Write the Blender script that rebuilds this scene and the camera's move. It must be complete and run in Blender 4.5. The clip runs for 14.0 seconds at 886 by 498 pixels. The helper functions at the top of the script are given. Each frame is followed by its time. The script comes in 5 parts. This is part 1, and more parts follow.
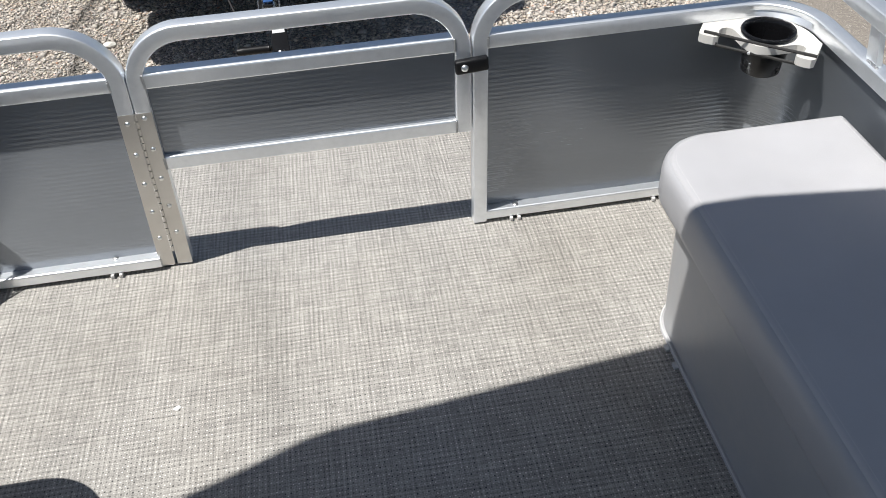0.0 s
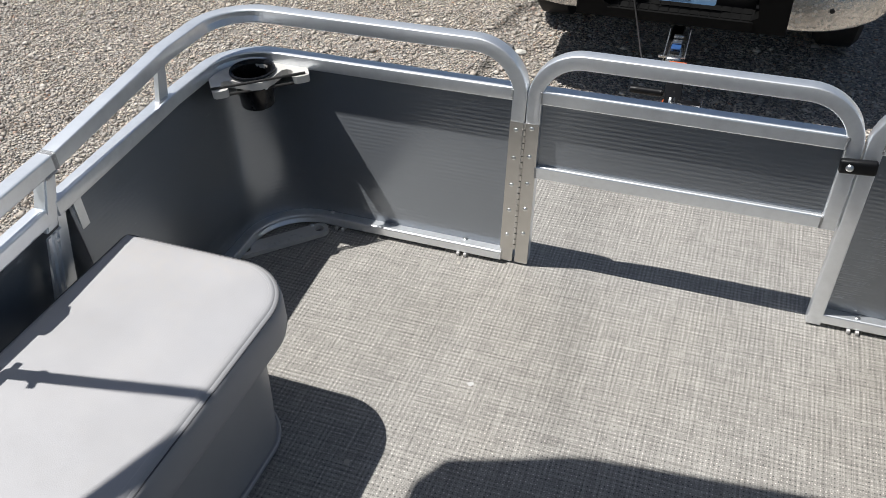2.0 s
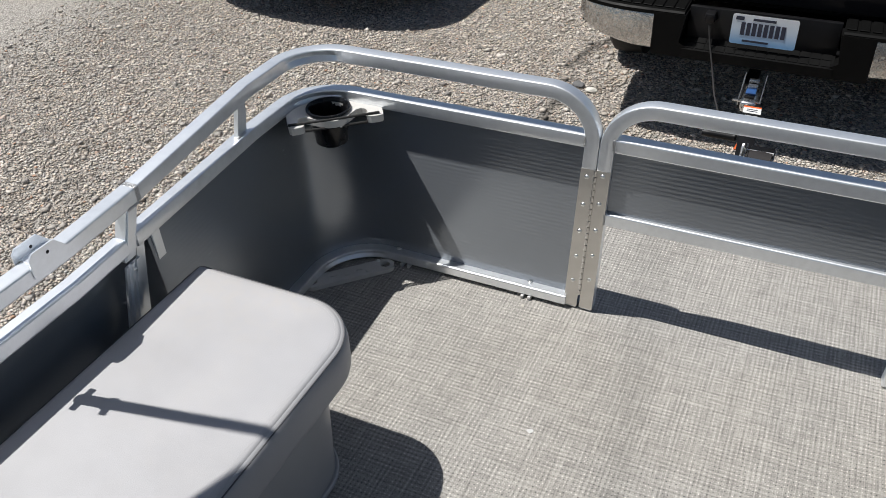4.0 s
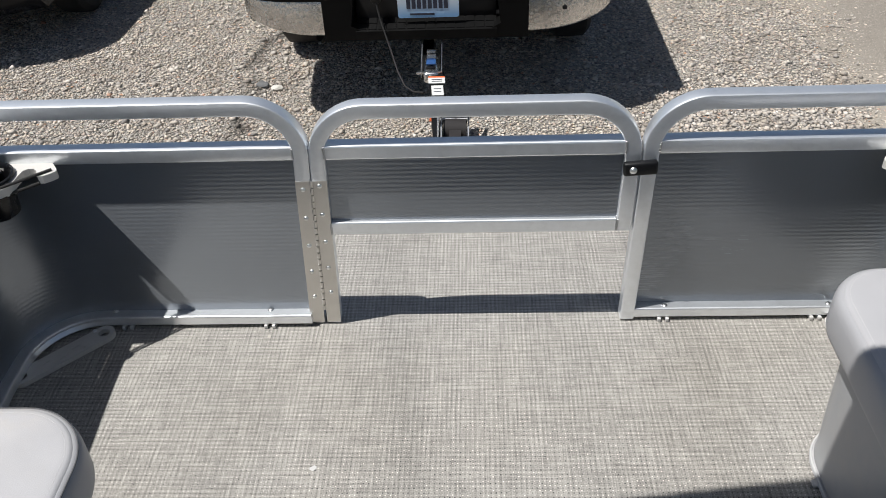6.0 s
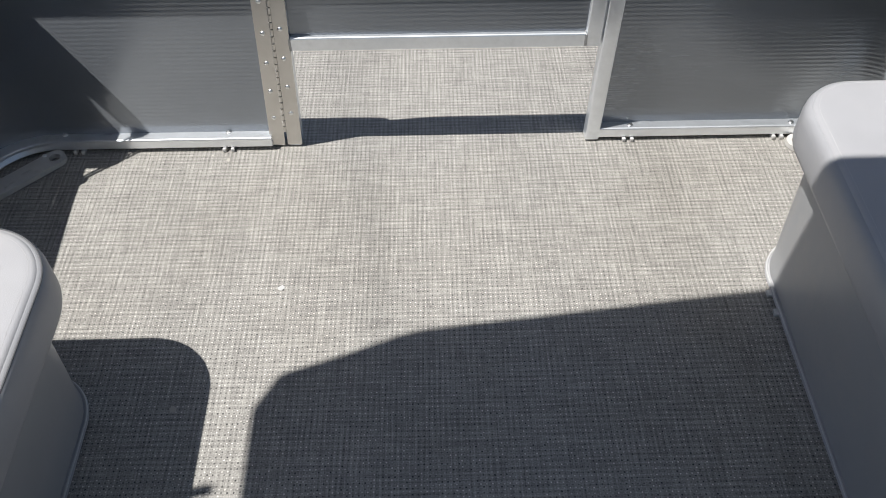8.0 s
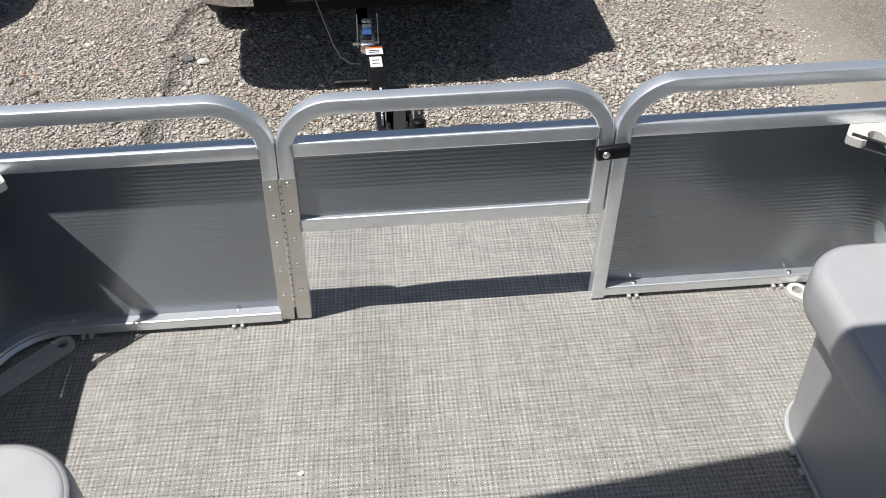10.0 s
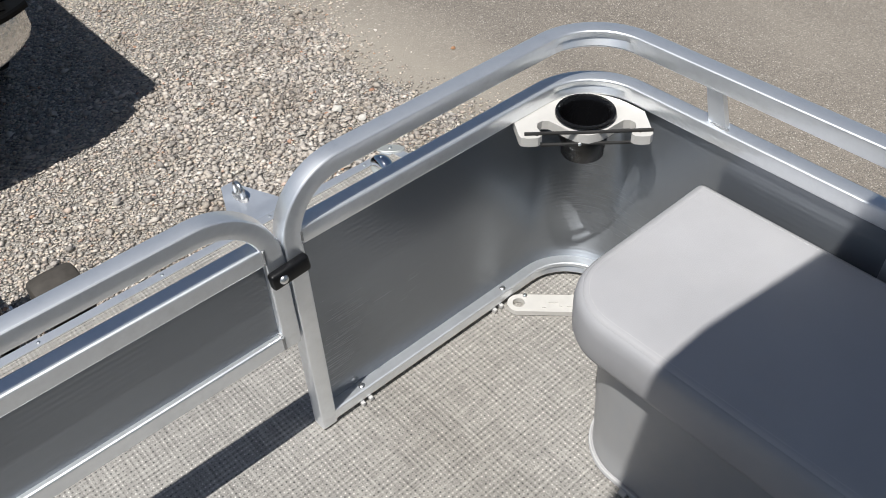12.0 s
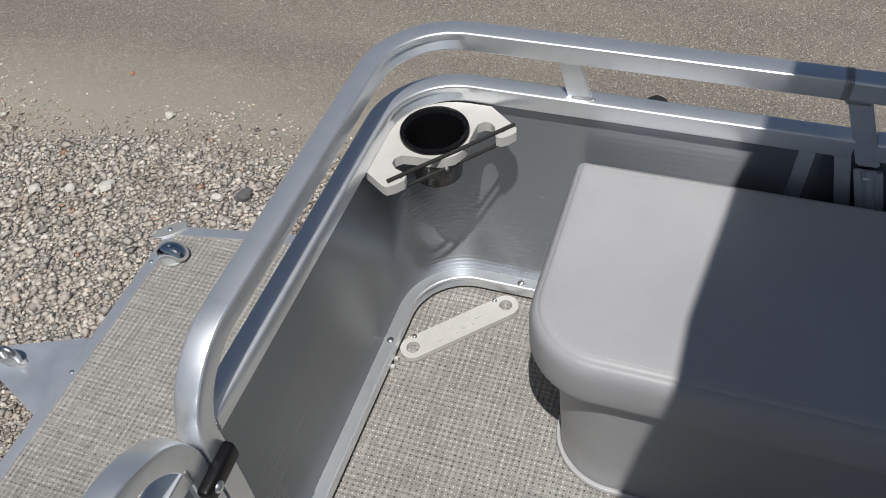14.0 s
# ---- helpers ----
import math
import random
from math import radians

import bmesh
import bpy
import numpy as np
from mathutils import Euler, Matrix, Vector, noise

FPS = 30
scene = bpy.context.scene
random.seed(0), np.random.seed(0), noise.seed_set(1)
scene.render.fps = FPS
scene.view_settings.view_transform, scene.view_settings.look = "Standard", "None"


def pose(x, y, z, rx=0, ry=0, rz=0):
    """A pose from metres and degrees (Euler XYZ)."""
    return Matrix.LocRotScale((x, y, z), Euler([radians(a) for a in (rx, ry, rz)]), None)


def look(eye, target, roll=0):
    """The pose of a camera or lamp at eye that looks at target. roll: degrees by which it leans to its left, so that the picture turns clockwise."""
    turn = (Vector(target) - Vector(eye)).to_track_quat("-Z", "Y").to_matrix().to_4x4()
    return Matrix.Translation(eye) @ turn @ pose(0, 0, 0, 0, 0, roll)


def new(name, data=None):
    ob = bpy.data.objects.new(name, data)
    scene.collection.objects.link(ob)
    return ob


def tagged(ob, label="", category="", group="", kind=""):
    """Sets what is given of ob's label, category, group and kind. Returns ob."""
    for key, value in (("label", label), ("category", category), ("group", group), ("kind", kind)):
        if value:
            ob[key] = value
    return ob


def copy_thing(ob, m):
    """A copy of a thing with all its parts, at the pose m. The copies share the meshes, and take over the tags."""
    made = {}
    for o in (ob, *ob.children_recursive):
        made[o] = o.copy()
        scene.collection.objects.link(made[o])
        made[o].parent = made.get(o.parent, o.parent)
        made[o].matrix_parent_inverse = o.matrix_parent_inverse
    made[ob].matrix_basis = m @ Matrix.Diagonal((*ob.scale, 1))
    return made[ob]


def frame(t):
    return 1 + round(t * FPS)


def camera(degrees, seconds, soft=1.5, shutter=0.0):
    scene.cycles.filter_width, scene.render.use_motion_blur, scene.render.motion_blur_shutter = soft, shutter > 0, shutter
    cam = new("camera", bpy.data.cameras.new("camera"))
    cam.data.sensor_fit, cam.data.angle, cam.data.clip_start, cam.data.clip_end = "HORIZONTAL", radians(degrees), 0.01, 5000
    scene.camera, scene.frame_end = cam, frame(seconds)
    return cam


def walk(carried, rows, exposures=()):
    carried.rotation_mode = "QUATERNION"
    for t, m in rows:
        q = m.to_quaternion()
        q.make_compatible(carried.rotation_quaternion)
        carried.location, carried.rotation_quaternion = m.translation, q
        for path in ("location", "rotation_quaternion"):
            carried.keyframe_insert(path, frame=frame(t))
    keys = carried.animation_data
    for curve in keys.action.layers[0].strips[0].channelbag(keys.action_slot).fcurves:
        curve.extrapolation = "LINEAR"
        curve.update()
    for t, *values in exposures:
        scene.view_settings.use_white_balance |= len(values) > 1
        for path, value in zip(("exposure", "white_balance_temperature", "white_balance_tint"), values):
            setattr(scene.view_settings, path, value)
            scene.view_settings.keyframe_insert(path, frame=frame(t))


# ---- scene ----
cam = camera(55.5, 14.0, soft=0.75)
PATH = [
    (0, (0.422, -1.613, 1.377), (0.605, -0.13, 0.048), -3.3),
    (0.5, (0.366, -1.588, 1.39), (0.474, -0.082, 0.078), -4.8),
    (1, (0.38, -1.607, 1.42), (0.29, -0.089, 0.12), -6.0),
    (1.5, (0.398, -1.66, 1.427), (0.037, -0.158, 0.157), -3.8),
    (2, (0.424, -1.698, 1.444), (-0.145, -0.239, 0.201), -1.9),
    (2.5, (0.407, -1.707, 1.463), (-0.267, -0.282, 0.232), -1.1),
    (2.7, (0.4, -1.706, 1.47), (-0.304, -0.287, 0.248), -1.1),
    (4.8, (0.419, -1.648, 1.477), (-0.246, -0.17, 0.305), -4.4),
    (5, (0.427, -1.636, 1.478), (-0.168, -0.134, 0.3), -4.6),
    (5.5, (0.421, -1.62, 1.478), (0.063, -0.056, 0.284), -3.5),
    (6, (0.353, -1.566, 1.459), (0.268, 0.008, 0.229), -2.7),
    (6.5, (0.276, -1.55, 1.418), (0.335, -0.033, 0.116), -2.4),
    (7, (0.262, -1.558, 1.362), (0.348, -0.2, -0.104), -1.0),
    (7.2, (0.286, -1.588, 1.357), (0.355, -0.284, -0.158), -0.6),
    (9.3, (0.332, -1.548, 1.524), (0.331, -0.138, 0.106), -0.7),
    (9.5, (0.283, -1.564, 1.48), (0.316, -0.084, 0.135), -1.1),
    (10, (0.24, -1.491, 1.508), (0.333, 0.012, 0.192), -1.4),
    (10.5, (0.285, -1.349, 1.491), (0.399, 0.16, 0.183), -0.5),
    (11, (0.329, -1.225, 1.466), (0.535, 0.261, 0.144), -1.6),
    (11.5, (0.314, -1.074, 1.44), (0.91, 0.291, 0.106), -2.8),
    (12, (0.284, -0.938, 1.413), (1.198, 0.198, 0.044), -3.6),
    (12.5, (0.328, -0.813, 1.413), (1.344, 0.209, 0.026), -4.3),
    (13, (0.391, -0.675, 1.397), (1.404, 0.323, -0.009), -6.8),
    (13.5, (0.395, -0.603, 1.399), (1.471, 0.249, -0.055), -8.6),
    (14, (0.362, -0.51, 1.403), (1.574, 0.035, -0.091), -7.2),
]
walk(cam, [(t, look(eye, target, roll)) for t, eye, target, roll in PATH],
     exposures=[(0.0, 0.19), (0.5, 0.10), (1.5, 0.04), (2.5, -0.10), (5.0, -0.08), (6.5, -0.08), (7.0, 0.0), (9.5, 0.04), (11.0, -0.17), (12.0, -0.18), (12.5, -0.34), (13.5, -0.58), (14.0, -0.58)])

# ---- light ----
SUN = Vector((-0.43, -0.125, 1.0)).normalized()
world = bpy.data.worlds.new("sky")
scene.world = world
world.use_nodes = True
wn = world.node_tree.nodes
sky = wn.new("ShaderNodeTexSky")
sky.sky_type = "NISHITA"
sky.sun_disc = False
sky.dust_density = 1.0
sky.sun_elevation = math.asin(SUN.z)
sky.sun_rotation = math.atan2(SUN.x, SUN.y) % (2 * math.pi)
wn["Background"].inputs["Strength"].default_value = 0.055
world.node_tree.links.new(sky.outputs[0], wn["Background"].inputs["Color"])
sun = new("sun", bpy.data.lights.new("sun", "SUN"))
sun.data.energy = 5.0
sun.data.angle = radians(0.53)
sun.data.color = (1.0, 0.985, 0.955)
sun.matrix_world = look(SUN * 20, (0, 0, 0))


# ---- materials ----
class Mat:
    """A small builder of node materials; coordinates are metres in the object."""

    def __init__(self, name, color=(0.5, 0.5, 0.5), rough=0.5, metal=0.0):
        self.m = bpy.data.materials.new(name)
        self.m.use_nodes = True
        self.nt = self.m.node_tree
        self.b = self.nt.nodes["Principled BSDF"]
        self.b.inputs["Base Color"].default_value = (*color, 1)
        self.b.inputs["Roughness"].default_value = rough
        self.b.inputs["Metallic"].default_value = metal
        self.co = self.nt.nodes.new("ShaderNodeTexCoord").outputs["Object"]
        self.h = None

    def node(self, kind, **ins):
        n = self.nt.nodes.new(kind)
        for k, v in ins.items():
            self.put(n.inputs[k.replace("_", " ")], v)
        return n

    def put(self, sock, v):
        if isinstance(v, bpy.types.NodeSocket):
            self.nt.links.new(v, sock)
        else:
            sock.default_value = v

    def math(self, op, a, b=0.0, clamp=False):
        n = self.nt.nodes.new("ShaderNodeMath")
        n.operation = op
        n.use_clamp = clamp
        self.put(n.inputs[0], a)
        self.put(n.inputs[1], b)
        return n.outputs[0]

    def stretch(self, sx, sy, sz):
        n = self.node("ShaderNodeMapping", Vector=self.co, Scale=(sx, sy, sz), Location=(0.31, 0.47, 0.37))
        return n.outputs[0]

    def noise(self, scale, detail=3.0, co=None, rough=0.55):
        n = self.node("ShaderNodeTexNoise", Vector=co or self.co, Scale=scale, Detail=detail, Roughness=rough)
        return n.outputs["Fac"]

    def ramp(self, fac, *stops):
        n = self.nt.nodes.new("ShaderNodeValToRGB")
        els = n.color_ramp.elements
        while len(els) < len(stops):
            els.new(0.5)
        for e, (p, c) in zip(els, stops):
            e.position = p
            e.color = (*c, 1) if len(c) == 3 else c
        self.put(n.inputs[0], fac)
        return n.outputs[0]

    def span(self, fac, a, b, lo=0.0, hi=1.0):
        n = self.nt.nodes.new("ShaderNodeMapRange")
        for i, v in enumerate((fac, lo, hi, a, b)):
            self.put(n.inputs[i], v)
        return n.outputs[0]

    def mix(self, fac, a, b, kind="MIX"):
        n = self.nt.nodes.new("ShaderNodeMix")
        n.data_type, n.blend_type = "RGBA", kind
        self.put(n.inputs[0], fac)
        self.put(n.inputs[6], a if not isinstance(a, tuple) else (*a, 1))
        self.put(n.inputs[7], b if not isinstance(b, tuple) else (*b, 1))
        return n.outputs[2]

    def color(self, v):
        self.put(self.b.inputs["Base Color"], v)
        return self

    def rough(self, v):
        self.put(self.b.inputs["Roughness"], v)
        return self

    def bump(self, height, dist, strength=1.0):
        n = self.node("ShaderNodeBump", Height=height, Distance=dist, Strength=strength)
        if self.h is not None:
            self.put(n.inputs["Normal"], self.h)
        self.h = n.outputs[0]
        self.put(self.b.inputs["Normal"], self.h)
        return self

    def xyz(self):
        return self.node("ShaderNodeSeparateXYZ", Vector=self.co).outputs

    def island(self):
        return self.nt.nodes.new("ShaderNodeNewGeometry").outputs["Random Per Island"]


def metal(name, tint, rough, brush=(1, 1, 1), spread=0.12, relief=0.00002, full=1.0):
    k = Mat(name, tint, rough, full)
    fine = k.noise(900, 2, k.stretch(*brush))
    big = k.noise(9, 4)
    k.color(k.mix(k.span(big, 0.0, 1.0, 0.3, 0.7), tuple(c * 0.88 for c in tint), tuple(min(1, c * 1.05) for c in tint)))
    k.rough(k.math("ADD", k.span(big, rough - spread / 2, rough + spread / 2, 0.3, 0.7), k.span(fine, -0.04, 0.04)))
    k.bump(fine, relief)
    return k


k = metal("satin_aluminium_tube", (0.93, 0.935, 0.945), 0.21, spread=0.05, full=0.95)
# drawn tube: a crisp sheen over a broad satin one, smeared by handling
smear = k.noise(30, 5, k.stretch(0.35, 0.35, 0.35), 0.7)
k.bump(k.noise(7, 2), 0.0014, 0.5)
tint = k.mix(k.span(smear, 0.0, 0.5, 0.45, 0.75), (0.915, 0.94, 0.97), (0.80, 0.825, 0.85))
k.color(tint)
broad = k.node("ShaderNodeBsdfPrincipled", Base_Color=tint, Metallic=0.88, Roughness=0.53, Normal=k.h)
both = k.node("ShaderNodeMixShader", Fac=k.span(smear, 0.56, 0.76, 0.3, 0.7))
k.nt.links.new(k.b.outputs[0], both.inputs[1])
k.nt.links.new(broad.outputs[0], both.inputs[2])
k.nt.links.new(both.outputs[0], k.nt.nodes["Material Output"].inputs["Surface"])
M_TUBE = k.m
M_WELD = metal("weld_bead", (0.50, 0.50, 0.505), 0.40, relief=0.0016).m
M_HINGE = metal("hinge_plate", (0.66, 0.64, 0.61), 0.36, (1, 1, 0.05)).m
M_STEEL = metal("zinc_steel", (0.76, 0.76, 0.75), 0.26).m
M_BOLT = metal("stainless_bolt", (0.88, 0.88, 0.87), 0.34).m
k = metal("worn_chrome", (0.62, 0.61, 0.59), 0.13, spread=0.14, relief=0.0004)
k.bump(k.noise(34, 4), 0.006, 0.8)
spots = k.node("ShaderNodeTexVoronoi", Vector=k.co, Scale=42).outputs["Distance"]
k.rough(k.span(k.math("ADD", spots, k.math("MULTIPLY", k.noise(90, 3), 0.5)), 0.5, 0.10, 0.35, 0.75))
M_CHROME = k.m
M_CAP = metal("dull_cast_cap", (0.50, 0.52, 0.50), 0.5, full=0.45).m
M_EYE = metal("galvanised_plate", (0.70, 0.74, 0.80), 0.46, full=0.75).m

k = Mat("ribbed_aluminium_skin", (0.25, 0.27, 0.295), 0.24, 0.8)
soft = k.noise(2.2, 2)
tint = k.mix(soft, (0.255, 0.276, 0.302), (0.295, 0.317, 0.345))
k.color(tint)
k.rough(k.math("ADD", k.span(soft, 0.21, 0.27, 0.3, 0.7), k.span(k.noise(500, 2, k.stretch(0.03, 0.03, 1)), -0.03, 0.03)))
rib = k.math("SINE", k.math("MULTIPLY", k.xyz()[2], 2 * math.pi / 0.0115))
k.bump(k.math("MULTIPLY", rib, k.span(k.noise(2.6, 1), 0.25, 1.0, 0.3, 0.7)), 0.00024, 0.42)
k.bump(k.noise(2.4, 1, k.stretch(1, 1, 0.5)), 0.0030, 0.25)
# fine horizontal fluting throws light up and down, hardly sideways
flute = k.node("ShaderNodeBsdfPrincipled", Base_Color=k.mix(soft, (0.36, 0.383, 0.412), (0.41, 0.435, 0.467)), Metallic=0.9, Roughness=0.66, Anisotropic=0.95, Normal=k.h, Tangent=k.node("ShaderNodeCombineXYZ", Z=1.0).outputs[0])
both = k.node("ShaderNodeMixShader", Fac=0.32)
k.nt.links.new(k.b.outputs[0], both.inputs[1])
k.nt.links.new(flute.outputs[0], both.inputs[2])
k.nt.links.new(both.outputs[0], k.nt.nodes["Material Output"].inputs["Surface"])
M_PANEL = k.m

# woven vinyl deck: basket weave, threads of uneven shade
k = Mat("woven_vinyl_deck", rough=0.62)
x, y, z = k.xyz()
wob = k.node("ShaderNodeTexNoise", Vector=k.co, Scale=26.0, Detail=3.0, Roughness=0.6)
wx, wy, wz = k.node("ShaderNodeSeparateXYZ", Vector=wob.outputs["Color"]).outputs
x = k.math("ADD", x, k.math("MULTIPLY", wx, 0.0050))
y = k.math("ADD", y, k.math("MULTIPLY", wy, 0.0060))
sx = k.math("SINE", k.math("MULTIPLY", x, 2 * math.pi / 0.0106))
sy = k.math("SINE", k.math("MULTIPLY", y, 2 * math.pi / 0.0114))
pore = k.span(k.math("MULTIPLY", k.math("MAXIMUM", sx, 0.0), k.math("MAXIMUM", sy, 0.0)), 0.0, 1.0, 0.30, 0.85)
dot = k.span(k.math("MULTIPLY", k.math("MINIMUM", sx, 0.0), k.math("MINIMUM", sy, 0.0)), 0.0, 1.0, 0.42, 0.90)
warp = k.noise(1.0, 1, k.stretch(400, 14, 1))
weft = k.noise(1.0, 1, k.stretch(14, 320, 1))
warp2 = k.noise(1.0, 1, k.stretch(34, 0.9, 1))
weft2 = k.noise(1.0, 1, k.stretch(0.9, 30, 1))
tone = k.math("ADD", k.math("MULTIPLY", warp, 0.47), k.math("MULTIPLY", weft, 0.47))
tone = k.math("ADD", tone, k.math("MULTIPLY", k.math("ADD", warp2, weft2), 0.035))
thread = k.noise(420, 2, k.node("ShaderNodeMapping", Vector=k.co, Scale=(0.45, 1.5, 1.0), Rotation=(0.0, 0.0, 0.5)).outputs[0])
tone = k.math("ADD", tone, k.math("MULTIPLY", k.math("SUBTRACT", thread, 0.5), 0.55))
col = k.ramp(k.span(tone, 0, 1, 0.24, 0.84), (0.0, (0.16, 0.156, 0.148)), (0.35, (0.30, 0.291, 0.275)), (0.62, (0.40, 0.39, 0.367)), (1.0, (0.62, 0.607, 0.575)))
col = k.mix(k.math("MULTIPLY", pore, k.span(k.noise(95, 2), 0.10, 1.0, 0.34, 0.62)), col, (0.06, 0.06, 0.062))
col = k.mix(k.math("MULTIPLY", dot, k.span(k.noise(80, 2, k.stretch(1, 1.3, 3)), 0.0, 1.0, 0.38, 0.62)), col, (0.82, 0.80, 0.765))
col = k.mix(1.0, col, (1.022, 1.0, 0.975), "MULTIPLY")
stain = k.noise(1.6, 4)
k.color(k.mix(k.span(stain, 0.0, 0.35, 0.45, 0.75), col, k.mix(1.0, col, (0.80, 0.76, 0.70), "MULTIPLY")))
k.rough(k.span(tone, 0.72, 0.50, 0.2, 0.8))
k.bump(k.math("SUBTRACT", k.math("MULTIPLY", tone, 0.5), pore), 0.0010, 0.8)
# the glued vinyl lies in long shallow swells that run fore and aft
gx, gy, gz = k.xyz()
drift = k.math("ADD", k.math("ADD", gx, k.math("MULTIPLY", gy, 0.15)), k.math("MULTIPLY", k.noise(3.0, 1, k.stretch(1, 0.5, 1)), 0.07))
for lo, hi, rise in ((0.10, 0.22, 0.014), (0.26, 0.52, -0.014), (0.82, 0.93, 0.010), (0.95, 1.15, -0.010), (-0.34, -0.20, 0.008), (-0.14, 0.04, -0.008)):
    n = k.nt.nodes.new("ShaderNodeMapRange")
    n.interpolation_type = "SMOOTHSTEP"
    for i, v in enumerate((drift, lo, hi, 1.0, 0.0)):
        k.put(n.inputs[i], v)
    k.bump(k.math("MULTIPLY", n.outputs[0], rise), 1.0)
k.b.inputs["Specular IOR Level"].default_value = 0.35
M_DECK = k.m


def vinyl(name, tint, rough):
    k = Mat(name, tint, rough)
    grain = k.node("ShaderNodeTexVoronoi", Vector=k.co, Scale=620).outputs["Distance"]
    soft = k.noise(5, 3)
    clean = k.mix(k.span(soft, 0, 1, 0.3, 0.7), tuple(c * 0.94 for c in tint), tuple(c * 1.04 for c in tint))
    dust = k.math("MULTIPLY", k.span(k.noise(2.6, 4), 0.0, 1.0, 0.45, 0.7), k.span(k.noise(45, 3), 0.3, 1.0, 0.35, 0.65))
    k.color(k.mix(k.math("MULTIPLY", dust, 0.22), clean, (0.56, 0.50, 0.42)))
    k.rough(k.span(soft, rough - 0.05, rough + 0.07, 0.3, 0.7))
    k.bump(grain, 0.00025, 0.5)
    k.bump(k.noise(14, 2), 0.004, 0.35)
    return k.m


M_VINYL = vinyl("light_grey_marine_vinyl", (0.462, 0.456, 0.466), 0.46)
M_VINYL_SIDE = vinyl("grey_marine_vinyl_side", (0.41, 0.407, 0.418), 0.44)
M_BASE = vinyl("grey_moulded_seat_base", (0.385, 0.39, 0.40), 0.42)
M_BEAD = Mat("white_trim_bead", (0.60, 0.60, 0.59), 0.4).m
M_SEAM = Mat("dark_seam_thread", (0.10, 0.10, 0.105), 0.8).m
M_THREAD = Mat("pale_thread", (0.60, 0.59, 0.575), 0.7).m


def plastic(name, tint, rough, mottle=0.08):
    k = Mat(name, tint, rough)
    n = k.noise(40, 3)
    k.color(k.mix(n, tuple(c * (1 - mottle) for c in tint), tuple(min(1, c * (1 + mottle)) for c in tint)))
    k.rough(k.span(k.noise(11, 3), rough - 0.08, rough + 0.08, 0.3, 0.7))
    k.bump(k.noise(700, 2), 0.0002, 0.3)
    return k.m


M_WHITE = plastic("white_marine_board", (0.64, 0.62, 0.585), 0.42)
M_BLACK = plastic("black_plastic", (0.008, 0.008, 0.009), 0.40)
M_BLACK.node_tree.nodes["Principled BSDF"].inputs["Specular IOR Level"].default_value = 0.3
M_CUP = plastic("glossy_black_plastic", (0.006, 0.006, 0.007), 0.28)
M_CUP.node_tree.nodes["Principled BSDF"].inputs["Specular IOR Level"].default_value = 0.3
M_RUBBER = plastic("black_rubber", (0.022, 0.021, 0.020), 0.7, 0.3)
M_CLIP = plastic("clear_grey_clip", (0.60, 0.59, 0.57), 0.35)
M_STRAP = plastic("dark_webbing", (0.022, 0.019, 0.019), 0.8, 0.25)
M_MIRROR = metal("mirror_chrome", (0.80, 0.82, 0.85), 0.05, spread=0.03, relief=0.0).m
M_WHEEL = plastic("worn_grey_rubber", (0.065, 0.057, 0.048), 0.8, 0.45)
# thin canvas lets a little daylight through
k = Mat("thin_canvas_weave", (0.16, 0.17, 0.19), 0.85)
k.bump(k.noise(900, 2), 0.0003, 0.4)
glow = k.node("ShaderNodeBsdfTranslucent", Color=(0.53, 0.55, 0.58, 1))
both = k.node("ShaderNodeMixShader", Fac=0.50)
k.nt.links.new(k.b.outputs[0], both.inputs[1])
k.nt.links.new(glow.outputs[0], both.inputs[2])
k.nt.links.new(both.outputs[0], k.nt.nodes["Material Output"].inputs["Surface"])
M_CANVAS = k.m
M_DARKPAINT = plastic("black_car_paint", (0.012, 0.012, 0.014), 0.12)
M_STEP = plastic("black_bumper_pad", (0.005, 0.005, 0.005), 0.50, 0.2)
M_SILL = plastic("grey_glossy_step_pad", (0.008, 0.008, 0.008), 0.42, 0.2)
for m in (M_STEP, M_SILL, M_DARKPAINT):
    m.node_tree.nodes["Principled BSDF"].inputs["Specular IOR Level"].default_value = 0.10
M_SPECK = plastic("dried_mud_speck", (0.50, 0.47, 0.42), 0.8, 0.2)
M_TAR = plastic("dark_tar_lump", (0.02, 0.019, 0.018), 0.75, 0.3)
M_PALE = plastic("pale_limestone", (0.66, 0.63, 0.57), 0.85, 0.25)
M_SLATE = plastic("dark_slate", (0.15, 0.15, 0.15), 0.8, 0.3)
M_RUST = plastic("rusty_orange_stone", (0.45, 0.24, 0.13), 0.85, 0.25)
M_GLASS = Mat("dark_window_glass", (0.02, 0.022, 0.025), 0.05).m
M_LABEL = plastic("white_sticker", (0.72, 0.72, 0.70), 0.4)
M_BLUE = plastic("blue_sticker", (0.03, 0.09, 0.25), 0.4, 0.4)
M_ORANGE = plastic("orange_sticker", (0.72, 0.14, 0.04), 0.4)
M_INK = plastic("dark_print", (0.03, 0.035, 0.06), 0.5)
M_LAMP = Mat("clear_lens", (0.35, 0.38, 0.42), 0.06, 0.85).m
k = Mat("number_plate", rough=0.35)
k.color(k.ramp(k.span(k.xyz()[2], 0, 1, -0.235, -0.08), (0.0, (0.22, 0.42, 0.68)), (0.45, (0.62, 0.72, 0.82)), (1.0, (0.78, 0.79, 0.80))))
M_PLATE = k.m
k = Mat("old_timber", rough=0.85)
g = k.noise(1, 5, k.stretch(60, 4, 60))
k.color(k.ramp(g, (0.3, (0.045, 0.036, 0.028)), (0.6, (0.12, 0.10, 0.08)), (0.8, (0.20, 0.175, 0.145))))
